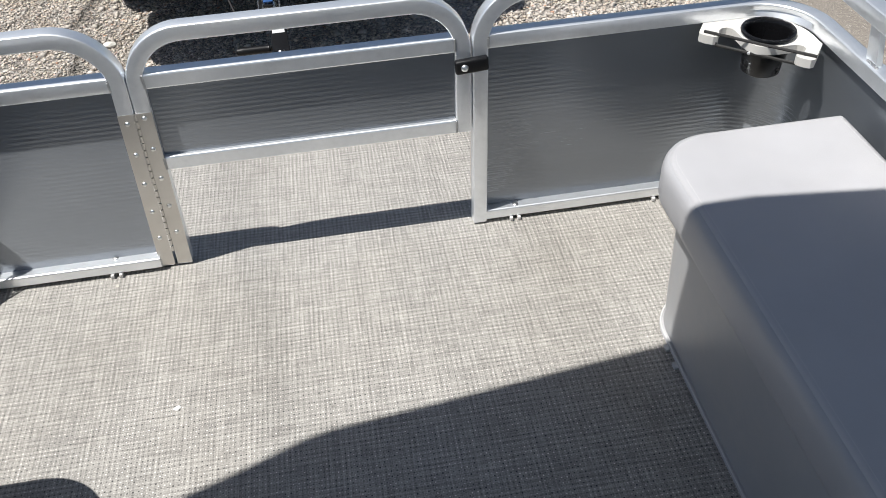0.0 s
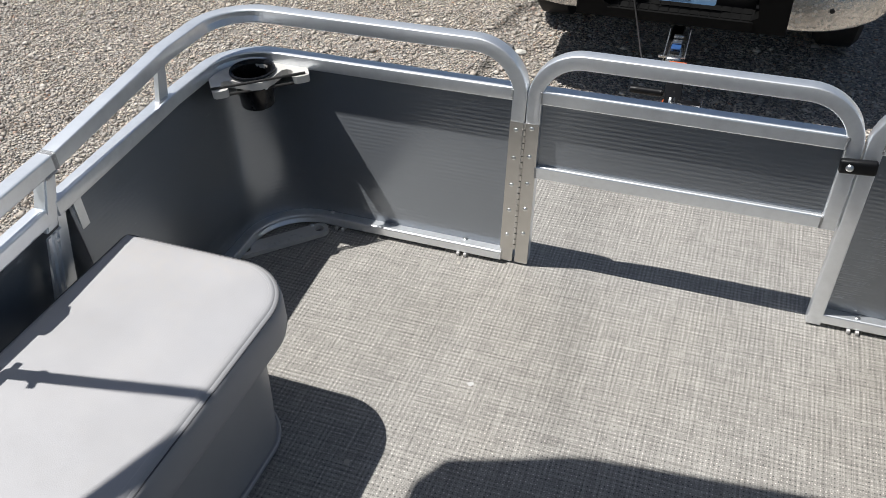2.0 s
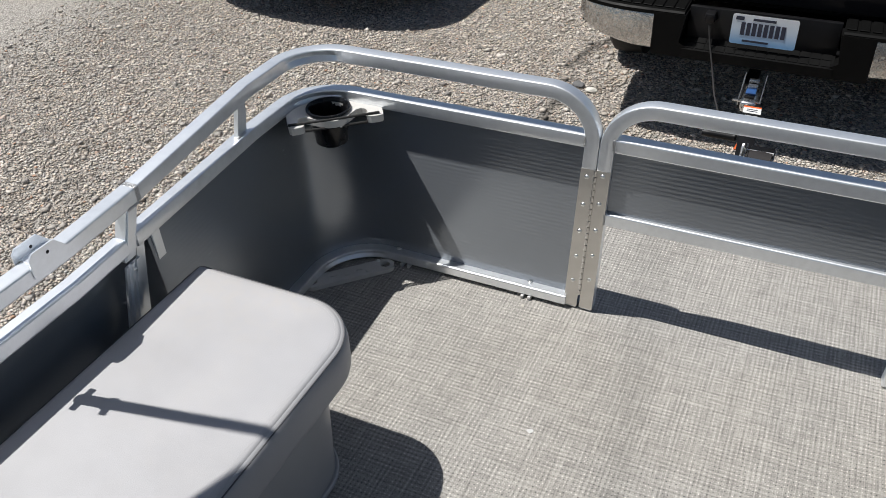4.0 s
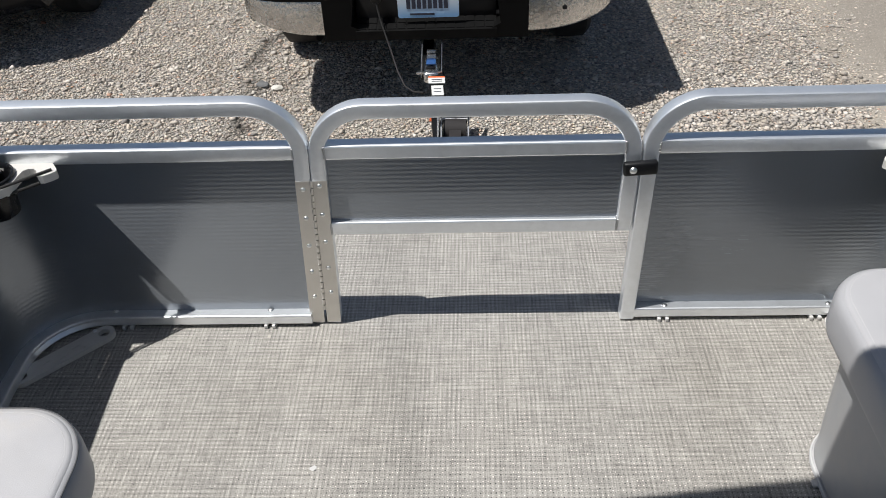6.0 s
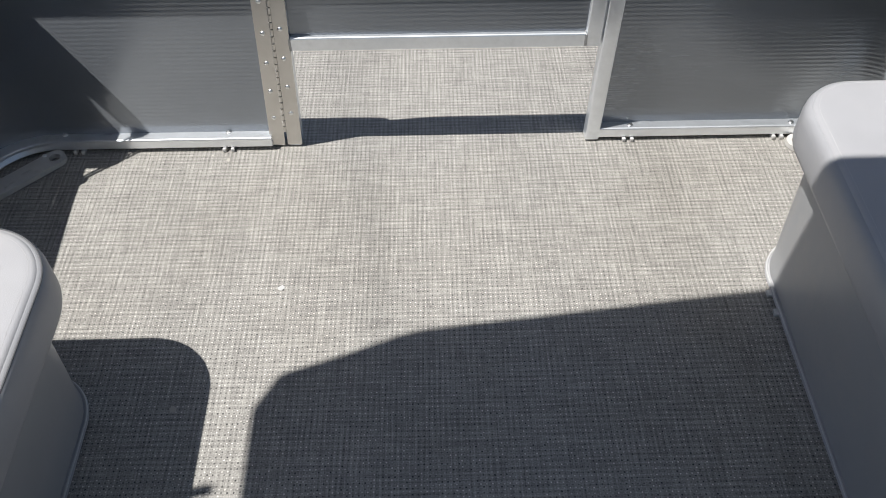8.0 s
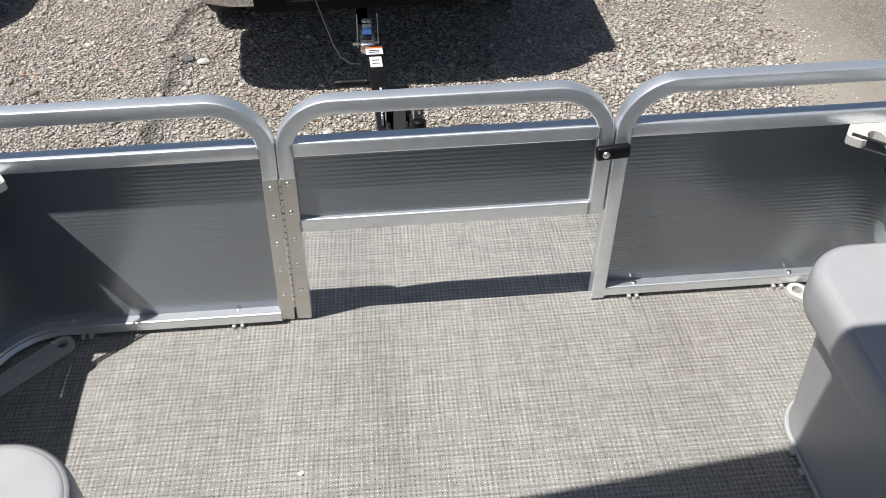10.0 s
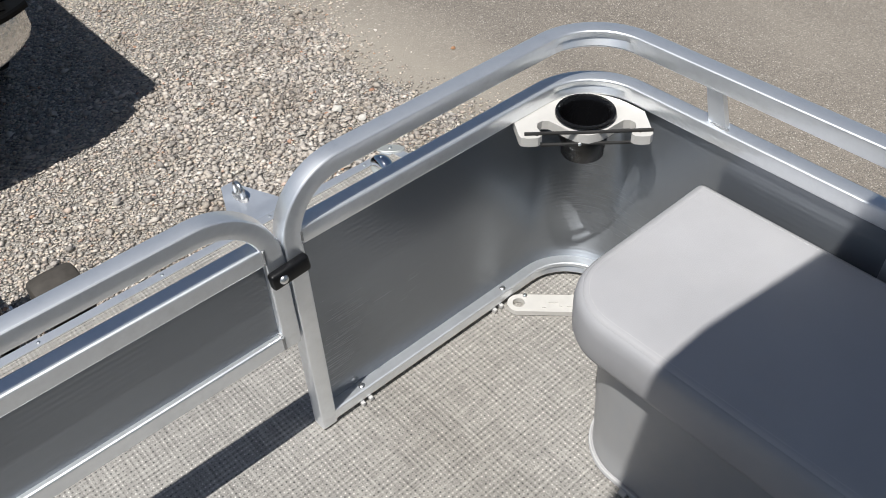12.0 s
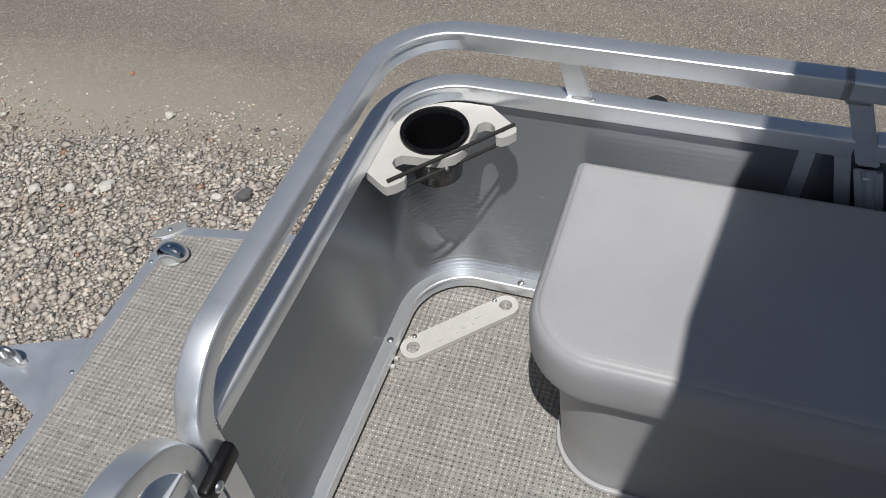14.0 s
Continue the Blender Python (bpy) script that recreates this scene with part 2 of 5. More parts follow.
k.bump(g, 0.004)
M_TIMBER = k.m

def rut(k):
    """An old dark groove of damp soil running through the gravel."""
    x, y, z = k.xyz()
    bend = k.math("MULTIPLY", k.math("SUBTRACT", k.noise(2.3, 4), 0.5), 0.35)
    off = k.math("ABSOLUTE", k.math("ADD", k.math("ADD", x, 0.98), bend))
    band = k.span(k.math("ADD", off, k.math("MULTIPLY", k.noise(19, 4), 0.05)), 1.0, 0.0, 0.035, 0.085)
    return k.math("MULTIPLY", k.math("MULTIPLY", band, k.span(y, 0.0, 1.0, 1.6, 2.3)), k.span(k.noise(4.0, 3), 0.25, 1.0, 0.35, 0.55))


def stone_mix(name, *shades):
    """Every stone takes its own shade from the mix."""
    k = Mat(name, rough=0.85)
    tint = k.ramp(k.island(), *shades)
    tint = k.mix(k.span(k.noise(160, 3), 0, 0.45, 0.35, 0.65), tint, k.mix(1.0, tint, (0.62, 0.60, 0.57), "MULTIPLY"))
    tint = k.mix(1.0, tint, (1.15, 1.10, 1.05), "MULTIPLY")
    damp = k.span(k.noise(5.5, 4), 0.0, 0.5, 0.50, 0.68)
    tint = k.mix(damp, tint, k.mix(1.0, tint, (0.56, 0.51, 0.455), "MULTIPLY"))
    k.color(k.mix(k.math("MULTIPLY", rut(k), 0.72), tint, (0.10, 0.092, 0.08)))
    k.bump(k.noise(300, 3), 0.003)
    return k.m


M_STONE = stone_mix("gravel_stone", (0.0, (0.16, 0.155, 0.15)), (0.10, (0.36, 0.34, 0.315)), (0.20, (0.76, 0.68, 0.59)), (0.30, (0.40, 0.405, 0.39)), (0.42, (0.66, 0.575, 0.52)), (0.54, (0.86, 0.79, 0.70)), (0.64, (0.44, 0.41, 0.395)), (0.75, (0.72, 0.655, 0.57)), (0.86, (0.88, 0.85, 0.80)), (0.97, (0.57, 0.56, 0.56)), (0.995, (0.62, 0.40, 0.28)))
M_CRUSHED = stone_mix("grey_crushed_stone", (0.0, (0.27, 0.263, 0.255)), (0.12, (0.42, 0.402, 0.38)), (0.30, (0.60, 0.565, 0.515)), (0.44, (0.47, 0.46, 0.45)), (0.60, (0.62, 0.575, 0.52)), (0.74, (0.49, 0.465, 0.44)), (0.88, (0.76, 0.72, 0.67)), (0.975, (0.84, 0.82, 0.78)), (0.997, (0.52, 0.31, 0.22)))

k = Mat("gravel_bed", rough=0.95)
v = k.node("ShaderNodeTexVoronoi", Vector=k.co, Scale=85)
c = k.ramp(k.node("ShaderNodeSeparateColor", Color=v.outputs["Color"]).outputs[0], (0.0, (0.16, 0.15, 0.135)), (0.25, (0.40, 0.375, 0.335)), (0.55, (0.60, 0.555, 0.50)), (0.85, (0.74, 0.69, 0.62)), (1.0, (0.84, 0.80, 0.74)))
c = k.mix(k.span(v.outputs["Distance"], 0.0, 0.85, 0.2, 0.7), c, (0.32, 0.293, 0.26))
c = k.mix(k.span(k.noise(1.3, 5), 0, 0.45, 0.5, 0.7), c, (0.46, 0.41, 0.35))
k.color(k.mix(k.math("MULTIPLY", rut(k), 0.85), c, (0.09, 0.083, 0.072)))
k.bump(k.math("SUBTRACT", 1.0, v.outputs["Distance"]), 0.012)
M_GROUND = k.m

k = Mat("dusty_asphalt", rough=0.9)
v = k.node("ShaderNodeTexVoronoi", Vector=k.co, Scale=215)
c = k.ramp(k.node("ShaderNodeSeparateColor", Color=v.outputs["Color"]).outputs[0], (0.0, (0.10, 0.088, 0.077)), (0.10, (0.175, 0.155, 0.134)), (0.60, (0.255, 0.222, 0.186)), (0.90, (0.318, 0.280, 0.236)), (0.96, (0.46, 0.42, 0.365)), (1.0, (0.62, 0.575, 0.51)))
dust = k.noise(0.8, 6, k.stretch(1, 0.5, 1))
x = k.xyz()[0]
near = k.math("ADD", k.span(x, 0.95, 0.0, 2.2, 3.1), k.span(dust, -0.25, 0.75, 0.3, 0.75))
c = k.mix(k.span(near, 0.0, 0.85, 0.1, 1.1), c, (0.40, 0.358, 0.30))
c = k.mix(k.span(k.noise(1.0, 3, k.stretch(2.5, 0.4, 1)), 0, 0.35, 0.5, 0.7), c, k.mix(1.0, c, (0.72, 0.72, 0.73), "MULTIPLY"))
k.color(c)
k.bump(v.outputs["Distance"], 0.003, 0.6)
k.bump(k.noise(30, 4), 0.004)
M_ROAD = k.m


# ---- mesh helpers ----
LEAN_Y = -0.012      # the fence leans a little inboard
LEANING = {"railing_section", "side_railing", "gate", "gate_latch", "canopy_bracket", "cup_holder"}


def leaned(ob):
    while ob.parent:
        ob = ob.parent
    return ob.name.split(".")[0] in LEANING


def toe_in(x, y):
    """The port side runs slightly inboard going aft."""
    return 0.075 * min(0.63, max(0.0, -0.25 - y)) if x < -0.55 else 0.0


def thing(name, at, label, category, group="", kind=""):
    ob = new(name)
    ob.empty_display_size = 0.05
    ob.location = at
    return tagged(ob, label, category, group, kind)


def finish(name, bm, material, smooth=35):
    bmesh.ops.recalc_face_normals(bm, faces=bm.faces[:])
    me = bpy.data.meshes.new(name)
    bm.to_mesh(me)
    bm.free()
    me.materials.append(material)
    if smooth:
        for p in me.polygons:
            p.use_smooth = True
        me.set_sharp_from_angle(angle=radians(smooth))
    return me


def hang(ob, parent):
    ob.parent = parent
    if parent.type == "EMPTY":
        ob.matrix_parent_inverse = Matrix.Translation(-parent.location)
    return ob


def part(name, bm, material, parent, label="", smooth=35):
    """One mesh object, in world metres, under a thing or a part."""
    if leaned(parent):
        for v in bm.verts:
            v.co.y += LEAN_Y * v.co.z
            if v.co.z > 0.565 and v.co.x < -0.55:
                v.co.z -= 0.055 * min(0.43, max(0.0, -0.25 - v.co.y))
            v.co.x += toe_in(v.co.x, v.co.y)
    ob = hang(new(name, finish(name, bm, material, smooth)), parent)
    return tagged(ob, label)


def single(name, bm, material, label, category, group="", kind="", smooth=35):
    return tagged(new(name, finish(name, bm, material, smooth)), label, category, group, kind)


SHARED = {}


def stud(name, parent, at, axis, r=0.006, h=0.0035, material=None, label=""):
    """A dome-headed rivet or bolt at a place, its head along the axis."""
    key = ("stud", r, h, axis, (material or M_BOLT).name)
    if key not in SHARED:
        bm = bmesh.new()
        turn = Vector((0, 0, 1)).rotation_difference(Vector(axis)).to_matrix().to_4x4()
        rings = [[bm.verts.new(turn @ Vector((r * math.cos(a) * math.cos(i * 2 * math.pi / 12), r * math.cos(a) * math.sin(i * 2 * math.pi / 12), h * math.sin(a)))) for i in range(12)] for a in (0, 0.5, 1.0)]
        for lo, hi in zip(rings, rings[1:]):
            for i in range(12):
                bm.faces.new((lo[i], lo[i - 1], hi[i - 1], hi[i]))
        bm.faces.new(rings[-1])
        bm.faces.new(rings[0][::-1])
        SHARED[key] = finish(name, bm, material or M_BOLT, 60)
    ob = hang(new(name, SHARED[key]), parent)
    at = Vector(at)
    if leaned(parent):
        sag = 0.055 * min(0.43, max(0.0, -0.25 - at.y)) if at.z > 0.565 and at.x < -0.55 else 0.0
        at += Vector((toe_in(at.x, at.y), LEAN_Y * at.z, -sag))
    ob.matrix_basis = Matrix.Translation(at)
    return tagged(ob, label)


def box(bm, x0, x1, y0, y1, z0, z1, bevel=0.0, segments=2, m=None):
    vs = [bm.verts.new((x, y, z)) for x in (x0, x1) for y in (y0, y1) for z in (z0, z1)]
    fs = [bm.faces.new([vs[i] for i in f]) for f in ((0, 1, 3, 2), (4, 6, 7, 5), (0, 4, 5, 1), (2, 3, 7, 6), (0, 2, 6, 4), (1, 5, 7, 3))]
    if bevel:
        es = list({e for f in fs for e in f.edges})
        made = bmesh.ops.bevel(bm, geom=es, offset=bevel, segments=segments, affect="EDGES", profile=0.5)
        vs = list({v for f in made["faces"] for v in f.verts} | {v for v in vs if v.is_valid})
    if m is not None:
        bmesh.ops.transform(bm, matrix=m, verts=[v for v in vs if v.is_valid])
    return bm


def square(w, h, r=0.003, n=2, mid=False):
    """A rounded rectangle across a tube; mid: with a point halfway along each side."""
    out = []
    for cx, cy, a0 in ((w / 2 - r, h / 2 - r, 0), (-w / 2 + r, h / 2 - r, 90), (-w / 2 + r, -h / 2 + r, 180), (w / 2 - r, -h / 2 + r, 270)):
        for i in range(n + 1):
            a = radians(a0 + 90 * i / n)
            out.append((cx + r * math.cos(a), cy + r * math.sin(a)))
        if mid:
            out.append(((0, h / 2), (-w / 2, 0), (0, -h / 2), (w / 2, 0))[a0 // 90])
    return out


def ring(r, n=12):
    return [(r * math.cos(2 * math.pi * i / n), r * math.sin(2 * math.pi * i / n)) for i in range(n)]


def sweep(bm, pts, profile, side, closed=False, caps=True, dent=None):
    """Carry a profile along a line of points without twisting it; side: the direction of the profile's first axis at the start."""
    pts = [Vector(p) for p in pts]
    n = len(pts)
    rows, t_old, u = [], None, None
    for i, p in enumerate(pts):
        if closed:
            t = (pts[(i + 1) % n] - pts[i - 1]).normalized()
        else:
            t = (pts[min(i + 1, n - 1)] - pts[max(i - 1, 0)]).normalized()
        if u is None:
            u = Vector(side)
        else:
            u = t_old.rotation_difference(t) @ u
        u = (u - t * u.dot(t)).normalized()
        v = t.cross(u)
        k = 1.0
        if 0 < i < n - 1:
            a, b = (pts[i] - pts[i - 1]).normalized(), (pts[i + 1] - pts[i]).normalized()
            k = 1 / max(0.5, math.cos(a.angle(b, 0) / 2))
        bend = (pts[min(i + 1, n - 1)] - 2 * p + pts[max(i - 1, 0)])
        along_u = abs(bend.dot(u)) > abs(bend.dot(v))
        if dent and i in dent:
            # the inner wall of a bent tube folds in
            inward = bend.normalized()
            ring_pts = [p + u * a * (k if along_u else 1) + v * b * (1 if along_u else k) for a, b in profile]
            for q in range(len(ring_pts)):
                a, b = profile[q]
                if (u * a + v * b).normalized().dot(inward) > 0.98:
                    ring_pts[q] = ring_pts[q] - inward * dent[i]
            rows.append([bm.verts.new(q) for q in ring_pts])
            t_old = t
            continue
        rows.append([bm.verts.new(p + u * a * (k if along_u else 1) + v * b * (1 if along_u else k)) for a, b in profile])
        t_old = t
    m = len(profile)
    for i in range(n if closed else n - 1):
        a, b = rows[i], rows[(i + 1) % n]
        for j in range(m):
            bm.faces.new((a[j - 1], a[j], b[j], b[j - 1]))
    if caps and not closed:
        bm.faces.new(rows[0][::-1])
        bm.faces.new(rows[-1])
    return bm


def arc(center, a, b, a0, a1, n=10):
    """Points of an arc: center + cos * a + sin * b, degrees."""
    c, a, b = Vector(center), Vector(a), Vector(b)
    return [c + a * math.cos(radians(a0 + (a1 - a0) * i / n)) + b * math.sin(radians(a0 + (a1 - a0) * i / n)) for i in range(n + 1)]


def outline(x0, x1, y0, y1, radii, n=10):
    """A rounded rectangle's corners in order (x1,y1), (x0,y1), (x0,y0), (x1,y0)."""
    out = []
    for (cx, cy, sx, sy, a0), r in zip(((x1, y1, -1, -1, 0), (x0, y1, 1, -1, 90), (x0, y0, 1, 1, 180), (x1, y0, -1, 1, 270)), radii):
        for i in range(n + 1):
            a = radians(a0 + 90 * i / n)
            out.append(Vector((cx + sx * r + r * math.cos(a), cy + sy * r + r * math.sin(a), 0)))
    return out


def inset(pts, d):
    n = len(pts)
    out = []
    for i in range(n):
        t = (pts[(i + 1) % n] - pts[i - 1])
        nn = Vector((-t.y, t.x, 0)).normalized()
        out.append(pts[i] + nn * d)
    return out


def slab(bm, pts, rows, cap=True):
    """Stack rings of one outline: rows of (inset, z), from below upwards."""
    rs = []
    for d, z in rows:
        rs.append([bm.verts.new((p.x, p.y, z)) for p in (inset(pts, d) if d else pts)])
    n = len(pts)
    for lo, hi in zip(rs, rs[1:]):
        for i in range(n):
            bm.faces.new((lo[i - 1], lo[i], hi[i], hi[i - 1]))
    if cap:
        bm.faces.new(rs[0][::-1])
        bm.faces.new(rs[-1])
    return bm


def lathe(bm, profile, at, axis=(0, 0, 1), n=32):
    """Turn (radius, height) pairs about an axis."""
    turn = Matrix.Translation(at) @ Vector((0, 0, 1)).rotation_difference(Vector(axis)).to_matrix().to_4x4()
    rs = [[bm.verts.new(turn @ Vector((max(r, 1e-5) * math.cos(2 * math.pi * i / n), max(r, 1e-5) * math.sin(2 * math.pi * i / n), h))) for i in range(n)] for r, h in profile]
    for lo, hi in zip(rs, rs[1:]):
        for i in range(n):
            bm.faces.new((lo[i - 1], lo[i], hi[i], hi[i - 1]))
    return bm


def prism(bm, pts, direction):
    """A flat polygon given thickness."""
    d = Vector(direction)
    a = [bm.verts.new(Vector(p)) for p in pts]
    b = [bm.verts.new(Vector(p) + d) for p in pts]
    n = len(a)
    bm.faces.new(a[::-1])
    bm.faces.new(b)
    for i in range(n):
        bm.faces.new((a[i - 1], a[i], b[i], b[i - 1]))
    return bm


def bead(bm, a, b, r=0.004, n=14):
    """An uneven weld bead between two points."""
    a, b = Vector(a), Vector(b)
    side = (b - a).orthogonal().normalized()
    rnd = random.Random(int(a.x * 1e4) + int(b.z * 1e4))
    rows = []
    t = (b - a).normalized()
    v = t.cross(side)
    for i in range(n + 1):
        rr = r * (0.75 + 0.5 * rnd.random()) * (0.35 if i in (0, n) else 1)
        c = a.lerp(b, i / n)
        rows.append([bm.verts.new(c + side * rr * math.cos(j * math.pi / 3) + v * rr * math.sin(j * math.pi / 3)) for j in range(6)])
    for lo, hi in zip(rows, rows[1:]):
        for j in range(6):
            bm.faces.new((lo[j - 1], lo[j], hi[j], hi[j - 1]))
    bm.faces.new(rows[0][::-1])
    bm.faces.new(rows[-1])
    return bm


# ---- ground ----
GROUND = -0.83
bm = bmesh.new()
bmesh.ops.create_grid(bm, x_segments=40, y_segments=40, size=300)
for v in bm.verts:
    v.co.z = GROUND - 0.009
single("ground", bm, M_GROUND, "pale gravel yard reaching to the horizon", "ground", kind="structure")


def road_edge(y):
    return 2.42 + 0.10 * math.sin(y * 1.7 + 0.6) + 0.07 * math.sin(y * 4.3) + 0.05 * noise.noise(Vector((y * 3.1, 0, 0)))


bm = bmesh.new()
ys = [-60] + [-4 + 0.06 * i for i in range(180)] + [60]
a = [bm.verts.new((road_edge(y), y, GROUND - 0.008)) for y in ys]
b = [bm.verts.new((3.3, y, GROUND + 0.004)) for y in ys]
c = [bm.verts.new((14.0, y, GROUND + 0.004)) for y in ys]
for lo, hi in ((a, b), (b, c)):
    for i in range(len(ys) - 1):
        bm.faces.new((lo[i], hi[i], hi[i + 1], lo[i + 1]))
single("road", bm, M_ROAD, "dusty grey asphalt lane with a crumbled edge", "road", kind="structure")

# ---- deck ----
T = 0.035            # rail tube
XL, XR = -0.770, 1.408  # inner faces of the side rails at the deck
LEAN_X = 0.045
FRONT = 0.645
deck_pts = [(1.40, FRONT), (-0.76, FRONT), (-0.86, 0.02), (-0.86, -4.2), (1.50, -4.2), (1.50, 0.02)]
bm = bmesh.new()
prism(bm, [(x, y, -0.032) for x, y in deck_pts], (0, 0, 0.032))
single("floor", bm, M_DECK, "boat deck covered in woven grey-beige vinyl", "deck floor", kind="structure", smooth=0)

edging = thing("deck_edging", (0.32, FRONT, -0.03), "aluminium edge trim screwed round the bow deck", "edge trim")
tr = [Vector((x, y, 0)) for x, y in deck_pts]
for i, (p, q) in enumerate(((tr[5], tr[0]), (tr[0], tr[1]), (tr[1], tr[2]), (tr[2], tr[3]), (tr[4], tr[5]))):
    d = (q - p).normalized()
    nn = Vector((d.y, -d.x, 0))
    bm = bmesh.new()
    prism(bm, [p - nn * 0.022 + Vector((0, 0, 0.0005)), p + nn * 0.004 + Vector((0, 0, 0.0005)), p + nn * 0.006 + Vector((0, 0, -0.002)), p + nn * 0.006 + Vector((0, 0, -0.05)), p + nn * 0.002 + Vector((0, 0, -0.05)), p + nn * 0.002 + Vector((0, 0, -0.0035)), p - nn * 0.022 + Vector((0, 0, -0.0025))][::1], q - p)
    for v in bm.verts:
        v.co.z += 0.0035
    part("trim_strip", bm, M_TUBE, edging, smooth=0)
    n = max(2, int((q - p).length / 0.30))
    for j in range(n):
        stud("screw", edging, p.lerp(q, (j + 0.35) / n) - nn * 0.009 + Vector((0, 0, 0.004)), (0, 0, 1), 0.005, 0.0025)
for sx, cx in ((1, 1.40), (-1, -0.76)):
    bm = bmesh.new()
    cap = []
    for q in range(20):
        a = 2 * math.pi * q / 20
        u, w = 0.042 * math.cos(a), 0.018 * math.sin(a)
        cap.append(Vector((cx - sx * 0.012 + sx * 0.7071 * (u + w), FRONT - 0.003 + 0.7071 * (w - u), 0.0)))
    if sx < 0:
        cap.reverse()
    slab(bm, cap, [(0, 0.004), (0, 0.007), (0.002, 0.009)])
    part("corner_cap", bm, M_CAP, edging, "dull cast corner cap")
    stud("screw", edging, (cx - 0.012 * sx, FRONT - 0.003, 0.009), (0, 0, 1), 0.006, 0.0035)

# pontoons that carry the deck
bm = bmesh.new()
lathe(bm, [(0.0, 0.0), (0.24, 0.0), (0.25, 0.02), (0.25, 4.0), (0.235, 4.25), (0.17, 4.5), (0.06, 4.66), (0.0, 4.68)], (-0.46, -4.1, -0.33), (0, 1, 0), 40)
pontoon = single("pontoon", bm, M_EYE, "round aluminium pontoon under the deck", "pontoon", "pontoons")
copy_thing(pontoon, Matrix.Translation((1.56, 0, 0)))

# ---- rails ----
R_ARC = 0.112
Z_TOP, Z_MID, Z_LOW = 0.618, 0.508, 0.022
LEAN_L, LEAN_G, LEAN_R = 0.052, 0.038, 0.012
Y_JOINT = -0.675


def side_path(post_x, lean, wall, z, sign, y_end, off=0.016, r=0.128, from_post=True, n=12):
    """Line of a rail from the front post round the corner and back along the side; sign: -1 port, +1 starboard."""
    cx = wall + sign * LEAN_X * min(z, 0.5) + sign * off
    pts = [] if not from_post else [Vector((post_x + lean * z, off, z))]
    pts += arc((cx - sign * r, off - r, z), (0, r, 0), (sign * r, 0, 0), 0, 90, n)
    pts += [Vector((cx, y, z)) for y in (-0.25, -0.35) if y > y_end]
    pts.append(Vector((cx, y_end, z)))
    return pts


def railing(sign, post_x, lean, wall, label, Z_TOP):
    """Front corner section of the fence: bent top rail, mid and low rails, ribbed skin, posts and braces."""
    rail = thing("railing_section", (wall, 0.016, 0.0), label, "railing", "deck rails")
    # top rail with its own front post
    zs = Z_TOP - R_ARC
    px = post_x + lean * zs
    pts = [Vector((post_x, 0.016, 0.006)), Vector((px - lean * 0.02, 0.016, zs - 0.02))]
    pts += arc((px + sign * R_ARC, 0.016, zs), (-sign * R_ARC, 0, 0), (0, 0, R_ARC), 0, 90, 12)
    pts += side_path(post_x, lean, wall, Z_TOP, sign, Y_JOINT, from_post=False)
    first = 2 + 13
    dent = {first + i: 0.0075 * math.sin(math.pi * (i + 0.5) / 13) ** 0.6 for i in range(13)}
    part("top_rail", sweep(bmesh.new(), pts, square(0.036, T, 0.0046, 3, True), (0, 1, 0), dent=dent), M_TUBE, rail, smooth=18)
    mid = side_path(post_x + sign * 0.012, lean, wall, Z_MID, sign, Y_JOINT - 0.036)
    dent = {1 + i: 0.0070 * math.sin(math.pi * (i + 0.5) / 13) ** 0.6 for i in range(13)}
    part("mid_rail", sweep(bmesh.new(), mid, square(T, T, 0.0048, 3, True), (0, 1, 0), dent=dent), M_TUBE, rail, smooth=18)
    low = side_path(post_x + sign * 0.012, lean, wall + (0.018 if sign < 0 else 0.0), Z_LOW, sign, Y_JOINT + 0.02, off=0.004 if sign < 0 else 0.016, r=0.165 if sign < 0 else 0.128)
    part("low_rail", sweep(bmesh.new(), [p + Vector((0, 0, 0.0032)) for p in low], square(T, T - 0.0065, 0.004, 2, True), (0, 1, 0), dent={1 + i: 0.006 * math.sin(math.pi * (i + 0.5) / 13) ** 0.6 for i in range(13)}), M_TUBE, rail, smooth=18)
    # skin: a sheet drawn from the low rail's line up to the mid rail's, behind the tubes
    foot = side_path(post_x + sign * 0.005, lean, wall + (0.018 if sign < 0 else 0.0), 0.004, sign, Y_JOINT, 0.014 if sign < 0 else 0.026, 0.172 if sign < 0 else 0.138)
    head = side_path(post_x + sign * 0.005, lean, wall, 0.496, sign, Y_JOINT, 0.012, 0.127)
    bm = bmesh.new()
    sheets = []
    for back in (0.0, 0.003):
        sheets.append([[bm.verts.new(p.lerp(q, f / 8) + Vector((sign * back * min(1, abs(p.x - post_x) / 0.5), back * max(0, 1 + p.y / 0.1), 0))) for p, q in zip(foot, head)] for f in range(9)])
    for face in sheets:
        for lo, hi in zip(face, face[1:]):
            for a in range(len(lo) - 1):
                bm.faces.new((lo[a], lo[a + 1], hi[a + 1], hi[a]))
    for row in (0, 8):
        for a in range(len(foot) - 1):
            bm.faces.new((sheets[0][row][a], sheets[0][row][a + 1], sheets[1][row][a + 1], sheets[1][row][a]))
    part("panel", bm, M_PANEL, rail, "ribbed grey aluminium skin")
    wall += sign * LEAN_X * 0.5
    # upright between the two upper rails
    bm = bmesh.new()
    cx = wall + sign * 0.016
    prism(bm, [(cx - 0.006, -0.255, Z_TOP - 0.014), (cx - 0.006, -0.287, Z_TOP - 0.014), (cx - 0.006, -0.312, Z_MID + 0.015), (cx - 0.006, -0.275, Z_MID + 0.015)], (0.012, 0, 0))
    part("brace", bm, M_TUBE, rail)
    bm = bmesh.new()
